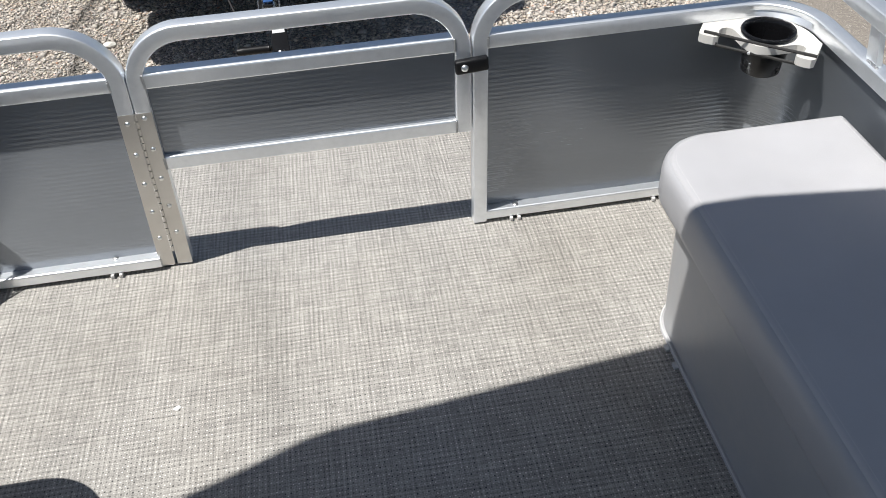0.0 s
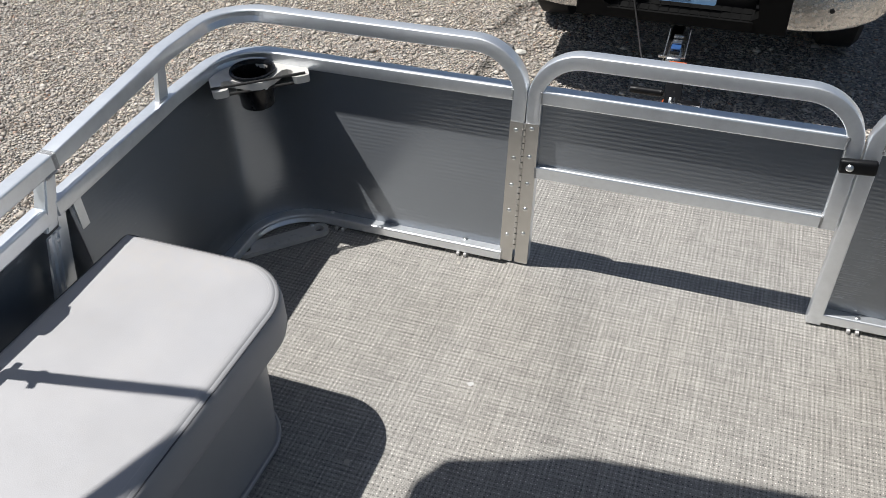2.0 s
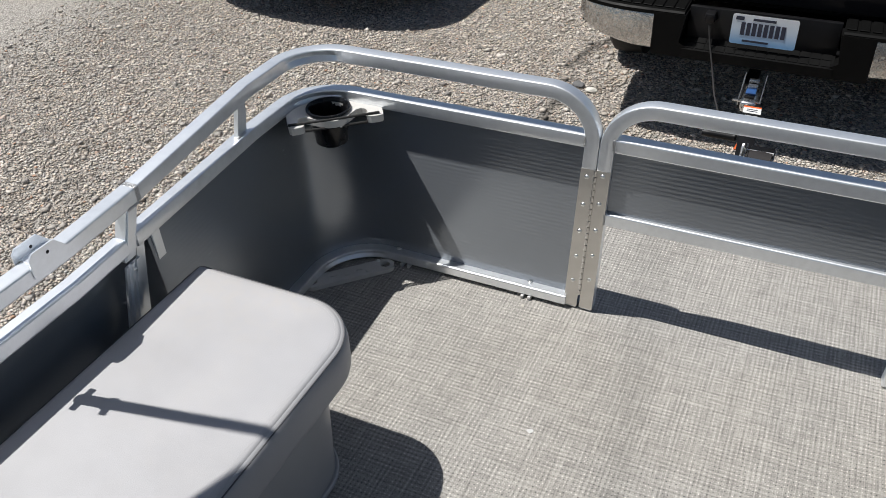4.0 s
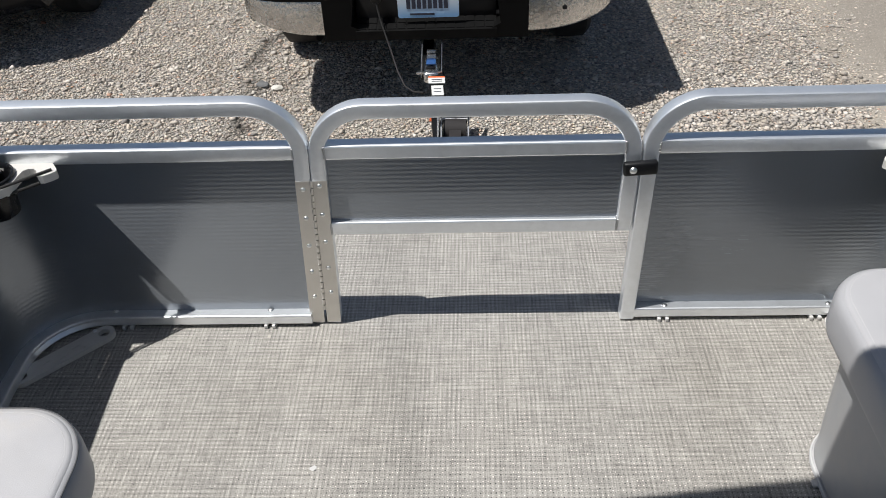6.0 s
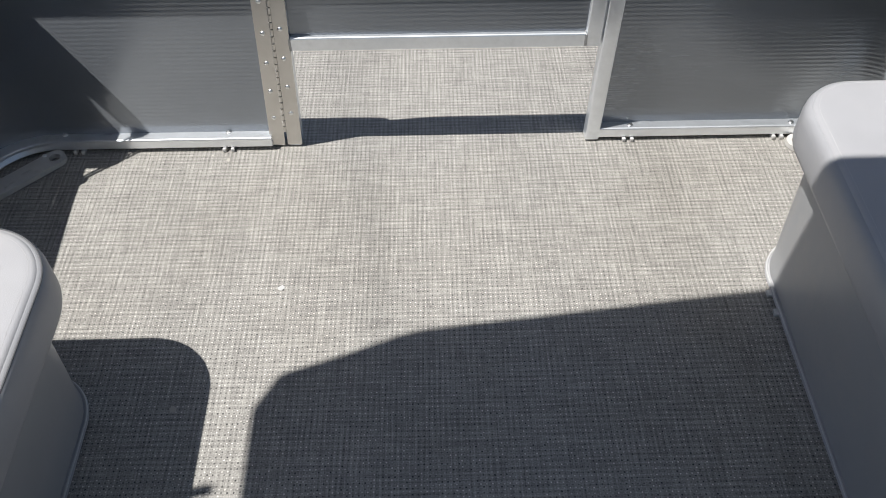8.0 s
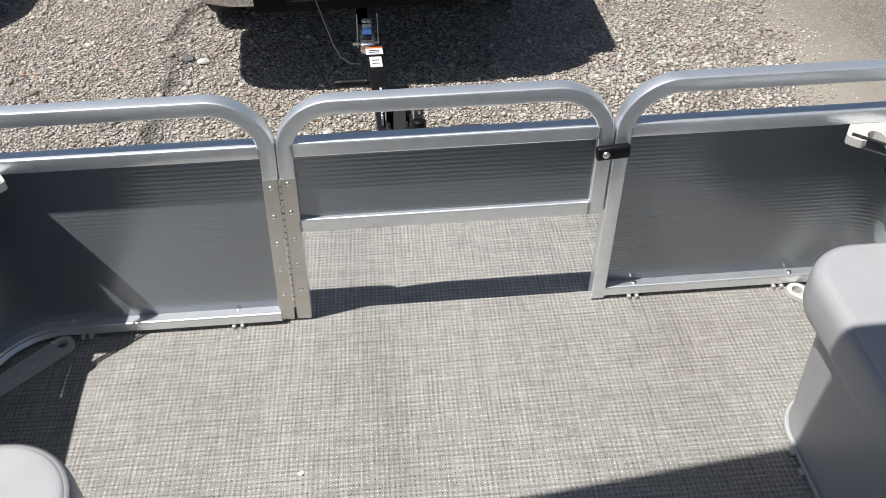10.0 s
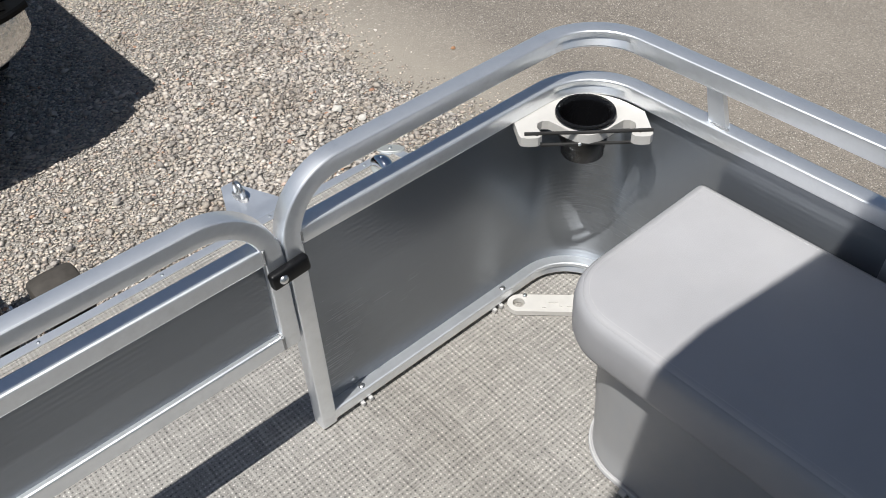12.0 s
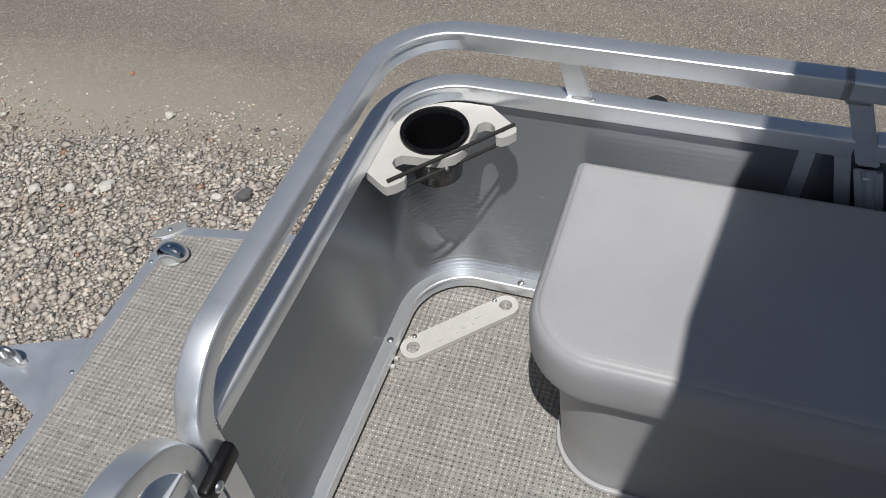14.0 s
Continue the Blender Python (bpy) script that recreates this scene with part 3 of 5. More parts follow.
    bead(bm, (cx - sign * 0.008, -0.32, Z_MID + 0.017), (cx - sign * 0.008, -0.281, Z_MID + 0.017), 0.004)
    part("weld", bm, M_WELD, rail)
    bm = bmesh.new()
    bead(bm, (cx - sign * 0.006, -0.294, Z_TOP - 0.017), (cx - sign * 0.006, -0.260, Z_TOP - 0.017), 0.003)
    part("weld", bm, M_WELD, rail)
    # weld where the mid rail meets the post
    wx = post_x + lean * Z_MID + sign * 0.017
    bm = bmesh.new()
    bead(bm, (wx, 0.001, Z_MID - 0.015), (wx, 0.001, Z_MID + 0.014), 0.004)
    part("weld", bm, M_WELD, rail)
    bm = bmesh.new()
    bead(bm, (post_x + sign * 0.017, 0.001, 0.008), (post_x + sign * 0.017, 0.001, 0.036), 0.002)
    part("weld", bm, M_WELD, rail)
    # splayed gussets near the joint
    xi = wall + sign * 0.006
    for y0, y1 in ((-0.640, -0.627), (-0.688, -0.790)):
        bm = bmesh.new()
        prism(bm, [(xi, y0, Z_MID - 0.012), (xi, y0 - 0.024, Z_MID - 0.012), (xi, y1 - 0.030, 0.05), (xi, y1 - 0.006, 0.05)], (sign * 0.004, 0, 0))
        bead(bm, (xi, y0, Z_MID - 0.016), (xi, y0 - 0.024, Z_MID - 0.016), 0.0035)
        part("gusset", bm, M_TUBE, rail)
    # bolts through the low rail, and the spacer clips under it
    bx = -0.176 if sign < 0 else 0.813
    stud("bolt", rail, (bx, 0.012, 0.038), (0, 0, 1), 0.008, 0.005)
    stud("bolt", rail, (bx + 0.4 * sign, 0.012, 0.038), (0, 0, 1), 0.008, 0.005)
    stud("bolt", rail, (wall - sign * LEAN_X * 0.5 + sign * 0.012, -0.20, 0.038), (0, 0, 1), 0.008, 0.005)
    for c in (bx - 0.004, bx + 0.37 * sign):
        for d in (-0.009, 0.011):
            bm = bmesh.new()
            box(bm, c + d - 0.0042, c + d + 0.0042, -0.020 if sign < 0 else -0.009, 0.02, 0.001, 0.0115, 0.0015)
            part("spacer_clip", bm, M_CLIP, rail)
    for d in (-0.009, 0.011):
        bm = bmesh.new()
        box(bm, wall - sign * LEAN_X * 0.5 - sign * 0.008, wall - sign * LEAN_X * 0.5 + sign * 0.02, -0.26 + d - 0.005, -0.26 + d + 0.005, 0.001, 0.0115, 0.0015)
        part("spacer_clip", bm, M_CLIP, rail)
    return rail


port_rail = railing(-1, -0.059, LEAN_L, XL, "satin aluminium corner railing with hinge post, port bow", 0.619)
star_rail = railing(1, 0.7205, LEAN_R, XR, "satin aluminium corner railing with latch post, starboard bow", 0.613)


def side_rail(sign, wall, Z_TOP):
    """The next section aft: joint post, top, mid and low rails and skin."""
    wall += sign * LEAN_X * 0.5
    cx = wall + sign * 0.016
    rail = thing("side_railing", (cx, Y_JOINT, 0.0), "satin aluminium side railing behind the bench seat", "railing", "deck rails")
    for name, z in (("top_rail", Z_TOP), ("mid_rail", Z_MID), ("low_rail", Z_LOW)):
        y0 = Y_JOINT if name == "top_rail" else Y_JOINT - 0.066
        part(name, sweep(bmesh.new(), [(cx, y0, z), (cx, -0.88, z), (cx, -4.0, z)], square(T, T, 0.004), (1, 0, 0)), M_TUBE, rail, smooth=18)
    bm = bmesh.new()
    box(bm, min(cx + sign * 0.013, cx + sign * 0.016), max(cx + sign * 0.013, cx + sign * 0.016), -4.0, Y_JOINT + 0.06, 0.006, 0.495)
    part("panel", bm, M_PANEL, rail, "ribbed grey aluminium skin")
    # joint post: square tube above, grooved cover below
    bm = bmesh.new()
    prism(bm, [(cx - 0.016, Y_JOINT - 0.004, Z_TOP - 0.014), (cx - 0.016, Y_JOINT - 0.038, Z_TOP - 0.014), (cx - 0.016, Y_JOINT - 0.082, Z_MID - 0.03), (cx - 0.016, Y_JOINT - 0.048, Z_MID - 0.03)], (0.032, 0, 0))
    bmesh.ops.bevel(bm, geom=bm.edges[:], offset=0.003, segments=2, affect="EDGES")
    part("joint_post", bm, M_TUBE, rail)
    bm = bmesh.new()
    xi = wall - sign * 0.002
    prof = [(0.0, 0), (0.0, 0.006), (0.010, 0.006), (0.012, 0.001), (0.016, 0.001), (0.018, 0.007), (0.026, 0.007), (0.028, 0.001), (0.032, 0.001), (0.034, 0.006), (0.042, 0.006), (0.042, 0.0)]
    prism(bm, [(xi - sign * b + sign * 0.004, Y_JOINT - 0.046 - a, 0.03) for a, b in prof], (0, 0, Z_MID - 0.065))
    for v in bm.verts:
        v.co.y -= 0.30 * (Z_MID - 0.035 - v.co.z)
    part("post_cover", bm, M_TUBE, rail, "grooved aluminium cover strip", smooth=0)
    stud("screw", rail, (xi - sign * 0.003, Y_JOINT - 0.068, Z_MID - 0.05), (-sign, 0, 0), 0.005, 0.003)
    # weld band round the top rail
    bm = bmesh.new()
    for k in range(3):
        y = Y_JOINT - 0.004 + 0.004 * k
        for p, q in (((-1, 1), (1, 1)), ((1, 1), (1, -1)), ((-1, -1), (-1, 1))):
            bead(bm, (cx + 0.0165 * p[0], y, Z_TOP + 0.0165 * p[1]), (cx + 0.0165 * q[0], y, Z_TOP + 0.0165 * q[1]), 0.0028, 9)
    bead(bm, (cx - sign * 0.016, Y_JOINT - 0.038, Z_TOP - 0.017), (cx - sign * 0.016, Y_JOINT - 0.002, Z_TOP - 0.017), 0.004)
    part("weld", bm, M_WELD, rail)
    # canopy bracket: a U of two plates with holes
    plates = thing("canopy_bracket", (cx, -0.93, Z_TOP + 0.016), "folded aluminium canopy bracket with pin holes on the top rail", "bracket", "canopy brackets")
    bm = bmesh.new()
    box(bm, cx - 0.0185, cx + 0.0185, -0.945, -0.900, Z_TOP + 0.0178, Z_TOP + 0.0195)
    part("foot", bm, M_TUBE, plates)
    for dx in (-0.0215, 0.0185):
        bm = bmesh.new()
        prism(bm, [(cx + dx, -0.955, Z_TOP - 0.004), (cx + dx, -0.875, Z_TOP - 0.004), (cx + dx, -0.875, Z_TOP + 0.018), (cx + dx, -0.897, Z_TOP + 0.044), (cx + dx, -0.945, Z_TOP + 0.044), (cx + dx, -0.955, Z_TOP + 0.034)], (0.003, 0, 0))
        part("cheek", bm, M_TUBE, plates)
        stud("pin_hole", plates, (cx + dx + (0.003 if sign < 0 else 0.0), -0.915, Z_TOP + 0.029), (-sign, 0, 0), 0.0036, 0.0006, M_BLACK)


side_rail(-1, XL, 0.619)
side_rail(1, XR, 0.613)

# ---- gate ----
gate = thing("gate", (0.34, 0.016, 0.0), "aluminium bow gate with a ribbed panel, closed", "gate")
GX0, GX1 = -0.0165, 0.674
Z_GATE = 0.607
zs = Z_GATE - R_ARC
gl = GX0 + LEAN_G * zs
gr = 0.682 + LEAN_R * zs
pts = [Vector((GX0, 0.016, 0.006)), Vector((gl - LEAN_G * 0.02, 0.016, zs - 0.02))]
pts += arc((gl + R_ARC, 0.016, zs), (-R_ARC, 0, 0), (0, 0, R_ARC), 0, 90, 12)
pts += arc((gr - R_ARC, 0.016, zs), (0, 0, R_ARC), (R_ARC, 0, 0), 0, 90, 12)
pts += [Vector((0.682 + LEAN_R * 0.286, 0.016, 0.286))]
part("frame_tube", sweep(bmesh.new(), pts, square(T, T, 0.0048, 3), (0, 1, 0)), M_TUBE, gate, smooth=18)
xa, xb = GX0 + LEAN_G * Z_MID + 0.012, 0.682 + LEAN_R * Z_MID - 0.012
part("upper_bar", sweep(bmesh.new(), [(xa, 0.016, Z_MID), (xb, 0.016, Z_MID)], square(T, T, 0.004), (0, 1, 0)), M_TUBE, gate, smooth=18)
Z_GB = 0.302
xc, xd = GX0 + LEAN_G * Z_GB + 0.012, 0.682 + LEAN_R * Z_GB - 0.012
part("lower_bar", sweep(bmesh.new(), [(xc, 0.016, Z_GB), (xd, 0.016, Z_GB)], square(T, T, 0.004), (0, 1, 0)), M_TUBE, gate, smooth=18)
bm = bmesh.new()
box(bm, xc, xd, 0.010, 0.013, Z_GB + 0.01, Z_MID - 0.01)
part("panel", bm, M_PANEL, gate, "ribbed grey aluminium skin")
for x, z, s in ((xa + 0.005, Z_MID, 1), (xb - 0.005, Z_MID, -1), (xc + 0.005, Z_GB, 1), (xd - 0.005, Z_GB, -1)):
    bm = bmesh.new()
    sweep(bm, [(x, 0.000, z - 0.015), (x, 0.000, z + 0.015), (x, 0.004, z + 0.017), (x, 0.03, z + 0.017)], ring(0.0035, 8), (1, 0, 0))
    part("weld", bm, M_WELD, gate)
# hinge: two leaves, knuckled barrel, rivets
H0, H1 = 0.008, 0.437


def leaf(x0, x1, lean):
    bm = bmesh.new()
    prism(bm, [(x0 + lean * H0, -0.0025, H0), (x1 + lean * H0, -0.0025, H0), (x1 + lean * H1, -0.0025, H1), (x0 + lean * H1, -0.0025, H1)], (0, 0.0023, 0))
    return bm


leaf_g = part("hinge_leaf", leaf(-0.034, 0.001, LEAN_G), M_HINGE, gate, "dull aluminium hinge leaf")
leaf_p = part("hinge_leaf", leaf(-0.0765, -0.041, LEAN_L), M_HINGE, port_rail, "dull aluminium hinge leaf")
for i in range(5):
    z = 0.415 - 0.080 * i
    stud("rivet", port_rail, (-0.060 + LEAN_L * z, -0.0025, z), (0, -1, 0), 0.0058, 0.004)
    z = 0.424 - 0.079 * i
    stud("rivet", gate, (-0.0165 + LEAN_G * z, -0.0025, z), (0, -1, 0), 0.0058, 0.004)
z = 0.052
bm = bmesh.new()
lathe(bm, [(0.0, 0.0), (0.0040, 0.0005), (0.0040, 0.0155), (0.0, 0.016)], (0, 0, 0), (0.045, 0, 1), 10)
knuckle = finish("knuckle", bm, M_HINGE)
while z < 0.440:
    ob = hang(new("knuckle", knuckle), leaf_g)
    ob.matrix_basis = Matrix.Translation((-0.0375 + 0.045 * z, -0.0035 + LEAN_Y * z, z))
    z += 0.0185
# latch block over the gap
latch = thing("gate_latch", (0.705, -0.012, 0.455), "black plastic gate latch with one bolt", "latch")
bm = bmesh.new()
box(bm, -0.037, 0.037, -0.009, 0.009, -0.0165, 0.0165, 0.006, 3, pose(0.7045, -0.0095, 0.462, 0, -4, 0))
part("block", bm, M_BLACK, latch)
stud("bolt", latch, (0.688, -0.0185, 0.461), (0, -1, 0), 0.0085, 0.006)

# ---- bench seats ----


def stack(bm, rows):
    """Skin a pile of rings of equal length: rows of (ring, z), from below upwards."""
    rs = [[bm.verts.new((p.x, p.y, z)) for p in pts] for pts, z in rows]
    for lo, hi in zip(rs, rs[1:]):
        for i in range(len(lo)):
            bm.faces.new((lo[i - 1], lo[i], hi[i], hi[i - 1]))
    bm.faces.new(rs[0][::-1])
    bm.faces.new(rs[-1])
    return bm


def dashes(bm, pts, z, length=0.0036, gap=0.0022, w=0.0008):
    """Raised stitches along a closed line."""
    n = len(pts)
    left = 0.0
    for i in range(n):
        a, b = pts[i], pts[(i + 1) % n]
        d = (b - a).length
        if d < 1e-6:
            continue
        t = (b - a) / d
        s = Vector((-t.y, t.x, 0)) * w
        while left < d:
            p, q = a + t * left, a + t * min(d, left + length)
            if p.y > -1.7:
                up = Vector((0, 0, 1))
                vs = [bm.verts.new(c) for c in (p - s + up * z, q - s + up * z, q + s + up * z, p + s + up * z)]
                ridge = [bm.verts.new(p + up * (z + 0.0008)), bm.verts.new(q + up * (z + 0.0008))]
                bm.faces.new((vs[0], vs[1], ridge[1], ridge[0]))
                bm.faces.new((vs[2], vs[3], ridge[0], ridge[1]))
            left += length + gap
        left -= d
    return bm


def bench(x_in, x_out, y_front, drop, sign, label):
    """Moulded base with a thick stitched cushion; sign: +1 where the wall is at larger x."""
    x0, x1 = min(x_in, x_out), max(x_in, x_out)
    y_end = -2.6
    bench = thing("bench_seat", ((x0 + x1) / 2, (y_front + y_end) / 2, 0.0), label, "seat", "bench seats")
    rad = (0.018, 0.115, 0.05, 0.05) if sign > 0 else (0.135, 0.018, 0.05, 0.05)

    def o(d):
        return outline(x0 + d, x1 - d, y_end + d, y_front - d, [max(0.004, r - d) for r in rad], 14)

    bm = bmesh.new()
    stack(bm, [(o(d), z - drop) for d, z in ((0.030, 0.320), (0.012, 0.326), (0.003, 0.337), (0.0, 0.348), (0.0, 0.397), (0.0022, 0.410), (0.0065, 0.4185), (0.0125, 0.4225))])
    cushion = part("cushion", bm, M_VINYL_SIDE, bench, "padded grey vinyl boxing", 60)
    bm = bmesh.new()
    stack(bm, [(o(d), z - drop) for d, z in ((0.0125, 0.4215), (0.015, 0.4252), (0.020, 0.4272), (0.032, 0.4280), (0.07, 0.4288))])
    part("top_panel", bm, M_VINYL, cushion, "light grey vinyl top", 60)
    bm = bmesh.new()
    dashes(bm, o(0.0235), 0.4270 - drop, w=0.0008)
    part("stitching", bm, M_THREAD, cushion, "pale topstitching")
    if sign < 0:
        bm = bmesh.new()
        sweep(bm, [Vector((p.x, p.y, 0.4188 - drop)) for p in o(0.0062)], ring(0.0014, 6), (0, 0, 1), closed=True)
        part("seam", bm, M_SEAM, cushion, "dark seam under the top's edge")
    # base: tapering slightly, with a moulded foot
    ins = 0.028 if sign > 0 else 0.046
    brad = (0.02, 0.12, 0.05, 0.05) if sign > 0 else (0.12, 0.02, 0.05, 0.05)

    def bo(d):
        return outline(x0 + ins + d, x1 - ins - d, y_end + ins + d, y_front - 0.035 - d, [max(0.004, r - d) for r in brad], 14)

    bm = bmesh.new()
    stack(bm, [(bo(d), z) for d, z in ((0.014, 0.012), (0.012, 0.020), (0.014, 0.026), (0.010, 0.10), (0.002, 0.330 - drop))])
    part("base", bm, M_BASE, bench, "grey moulded plastic base", 60)
    bm = bmesh.new()
    stack(bm, [(bo(d), z) for d, z in ((0.009, 0.005), (0.005, 0.007), (0.005, 0.0115), (0.008, 0.0135), (0.016, 0.0140))])
    rim = part("foot_rim", bm, M_VINYL, bench, "pale rim round the base foot", 60)
    bm = bmesh.new()
    sweep(bm, [Vector((p.x, p.y, 0.0145)) for p in bo(0.0075)], ring(0.0019, 6), (0, 0, 1), closed=True)
    part("trim_bead", bm, M_BEAD, rim, "white trim bead along the foot")
    xin = x0 + ins if sign > 0 else x1 - ins
    for yc in () if sign < 0 else (y_front - 0.19, y_front - 0.24, y_front - 0.75, y_front - 0.80):
        bm = bmesh.new()
        c = xin + sign * 0.004
        box(bm, c - 0.008, c + 0.008, yc - 0.008, yc + 0.008, 0.001, 0.010, 0.002)
        part("spacer_clip", bm, M_CLIP, bench)
    return bench


bench(0.998, 1.412, -0.306, 0.0, 1, "light grey vinyl bench seat on a moulded base, starboard side")
bench(-0.282, -0.706, -0.620, 0.024, -1, "light grey vinyl bench seat on a moulded base, port side")

# ---- cup holders in the corners ----


def cup_holder(sign, corner):
    """White board in the rail corner with a black cup and a stretched cord; local axes: u along the front rail to the corner, v aft."""
    cx, cy = corner
    zt = 0.492 if sign > 0 else 0.497
    reach = 1.0 if sign > 0 else 0.93

    def P(u, v, z):
        return Vector((cx - sign * u, cy - v * reach, z))

    holder = thing("cup_holder", (cx, cy, zt), "white board cup holder with black cup and stretched cord", "cup holder", "cup holders")
    # outline of the board, as distances from the corner along both rails
    pts = [(0.196, 0.002), (0.120, 0.002)]
    pts += [(0.120 - 0.118 * math.sin(radians(a)), 0.120 - 0.118 * math.cos(radians(a))) for a in range(10, 90, 10)]
    pts += [(0.002, 0.120), (0.002, 0.160), (0.046, 0.216), (0.056, 0.218), (0.068, 0.209), (0.076, 0.198), (0.075, 0.189)]
    pts += [(0.066, 0.185), (0.052, 0.181), (0.043, 0.171), (0.043, 0.160), (0.052, 0.151), (0.070, 0.150), (0.098, 0.150), (0.118, 0.147), (0.134, 0.138), (0.146, 0.122), (0.150, 0.098), (0.151, 0.072), (0.153, 0.054), (0.162, 0.045), (0.174, 0.045), (0.184, 0.054), (0.189, 0.068)]
    pts += [(0.196, 0.078), (0.206, 0.078), (0.219, 0.068), (0.228, 0.056), (0.226, 0.048)]
    bm = bmesh.new()
    hole = [(0.088 + 0.0495 * math.cos(i * math.pi / 16), 0.088 + 0.0495 * math.sin(i * math.pi / 16)) for i in range(32)]
    edges = []
    for loop in (pts, hole):
        vs = [bm.verts.new(P(u, v, zt)) for u, v in loop]
        edges += [bm.edges.new((vs[i - 1], vs[i])) for i in range(len(vs))]
    made = bmesh.ops.triangle_fill(bm, edges=edges, use_beauty=True)
    ext = bmesh.ops.extrude_face_region(bm, geom=[f for f in made["geom"] if isinstance(f, bmesh.types.BMFace)])
    for v in ext["geom"]:
        if isinstance(v, bmesh.types.BMVert):
            v.co.z -= 0.019
    board = part("board", bm, M_WHITE, holder)
    c = P(0.088, 0.088, zt)
    bm = bmesh.new()
    lathe(bm, [(0.048, 0.0012), (0.053, 0.002), (0.0582, 0.006), (0.0570, 0.0095), (0.052, 0.010), (0.0485, 0.006), (0.0465, 0.0), (0.044, -0.050), (0.039, -0.080), (0.0, -0.081)], c, n=40)
    cup = part("cup", bm, M_CUP, holder, "glossy black drop-in cup", 50)
    bm = bmesh.new()
    lathe(bm, [(0.049, -0.002), (0.050, -0.022), (0.047, -0.050), (0.0435, -0.056), (0.042, -0.086), (0.034, -0.092), (0.0, -0.092)], c, n=40)
    part("cup_shell", bm, M_CUP, cup, smooth=50)
    a, b = P(0.209, 0.062, zt + 0.003), P(0.050, 0.203, zt + 0.003)
    d = (b - a).normalized()
    s = Vector((-d.y, d.x, 0)) * 0.006
    bm = bmesh.new()
    sweep(bm, [a - d * 0.012, a, a.lerp(b, 0.5) + Vector((0, 0, -0.001)), b, b + d * 0.012], ring(0.0034, 8), (0, 0, 1))
    part("cord", bm, M_RUBBER, holder, "black stretch cord")
    bm = bmesh.new()
    low = Vector((0, 0, -0.024)) - s * 0.6
    sweep(bm, [a + d * 0.01, a + d * 0.02 + low, a.lerp(b, 0.45) + low, b - d * 0.02 + low, b - d * 0.01], ring(0.0032, 8), (0, 0, 1))
    part("cord", bm, M_RUBBER, holder, "black stretch cord")
    stud("bead", holder, a.lerp(b, 0.42) + low + Vector((0, -0.002, 0)), (0, -1, 0), 0.004, 0.004)


cup_holder(1, (XR + 0.020, 0.012))
cup_holder(-1, (-0.792, 0.018))

# ---- floor corner plates ----


def corner_plate(sign, corner):
    """White board tie-down across the floor corner, with two round holes and raised marks."""
    cx, cy = corner

    def P(u, v, z):
        return Vector((cx - sign * u, cy - v, z))

    plate = thing("corner_plate", P(0.11, 0.11, 0.002), "white board plate with two holes bolted across the floor corner", "plate", "corner plates")
    a, b = Vector((0.184, 0.030, 0)), Vector((0.034, 0.180, 0))
    d = (b - a).normalized()
    nn = Vector((0.7071, 0.7071, 0))
    bm = bmesh.new()
    z0, z1 = 0.002, 0.015
    w, hole = 0.026, 0.0135

    def at(q, z):
        return bm.verts.new(P(q.x, q.y, z))

    # a rounded bar cut by two holes: two end rings and a middle
    seg = 20
    rings = {}
    for key, c, base in (("a", a, -d), ("b", b, d)):
        for z in (z0, z1):
            outer, inner = [], []
            for i in range(seg + 1):
                th = math.pi * (i / seg) - math.pi / 2
                e = base * math.cos(th) + nn * math.sin(th)
                outer.append(at(c + e * w, z))
            for i in range(seg * 2):
                th = math.pi * (i / seg) - math.pi / 2
                e = base * math.cos(th) + nn * math.sin(th)
                inner.append(at(c + e * hole, z))
            rings[key, z] = (outer, inner)
    for key in "ab":
        for z in (z0, z1):
            o, h = rings[key, z]
            for i in range(seg):
                bm.faces.new((o[i], o[i + 1], h[i + 1], h[i]))
        (o0, h0), (o1, h1) = rings[key, z0], rings[key, z1]
        for i in range(seg):
            bm.faces.new((o0[i], o0[i + 1], o1[i + 1], o1[i]))
        for i in range(seg * 2):
            bm.faces.new((h0[i], h0[(i + 1) % (2 * seg)], h1[(i + 1) % (2 * seg)], h1[i]))
    for z in (z0, z1):
        (oa, ha), (ob, hb) = rings["a", z], rings["b", z]
        bm.faces.new([oa[0]] + [ha[0]] + ha[:seg:-1] + [ha[seg], oa[seg], ob[seg], hb[seg]] + hb[seg + 1:] + [hb[0], ob[0]])
    (oa0, _), (oa1, _), (ob0, _), (ob1, _) = rings["a", z0], rings["a", z1], rings["b", z0], rings["b", z1]
    for i in (0, seg):
        bm.faces.new((oa0[i], oa1[i], ob1[i], ob0[i]))
    part("board", bm, M_WHITE, plate)
    # raised plain marks
    for i, (du, dv, lu, lv) in enumerate(((-0.050, 0.004, 0.008, 0.022), (-0.030, -0.004, 0.020, 0.006), (-0.012, 0.000, 0.006, 0.024), (0.008, 0.004, 0.012, 0.012), (0.026, 0.000, 0.006, 0.024), (0.044, -0.003, 0.018, 0.006))):
        m0 = (a + b) / 2 + d * du + nn * dv
        bm = bmesh.new()
        prism(bm, [P(*(m0 + d * sx * lu / 2 + nn * sy * lv / 2).xy, z1) for sx, sy in ((-1, -1), (1, -1), (1, 1), (-1, 1))], (0, 0, 0.0020))
        part("raised_mark", bm, M_WHITE, plate)
    for q in (a + d * 0.014 - nn * 0.023, b - d * 0.014 - nn * 0.023):
        stud("bolt", plate, P(q.x, q.y, z1), (0, 0, 1), 0.006, 0.004)


corner_plate(1, (XR, 0.0))
corner_plate(-1, (XL - 0.010, -0.012))

# ---- bow fittings ----


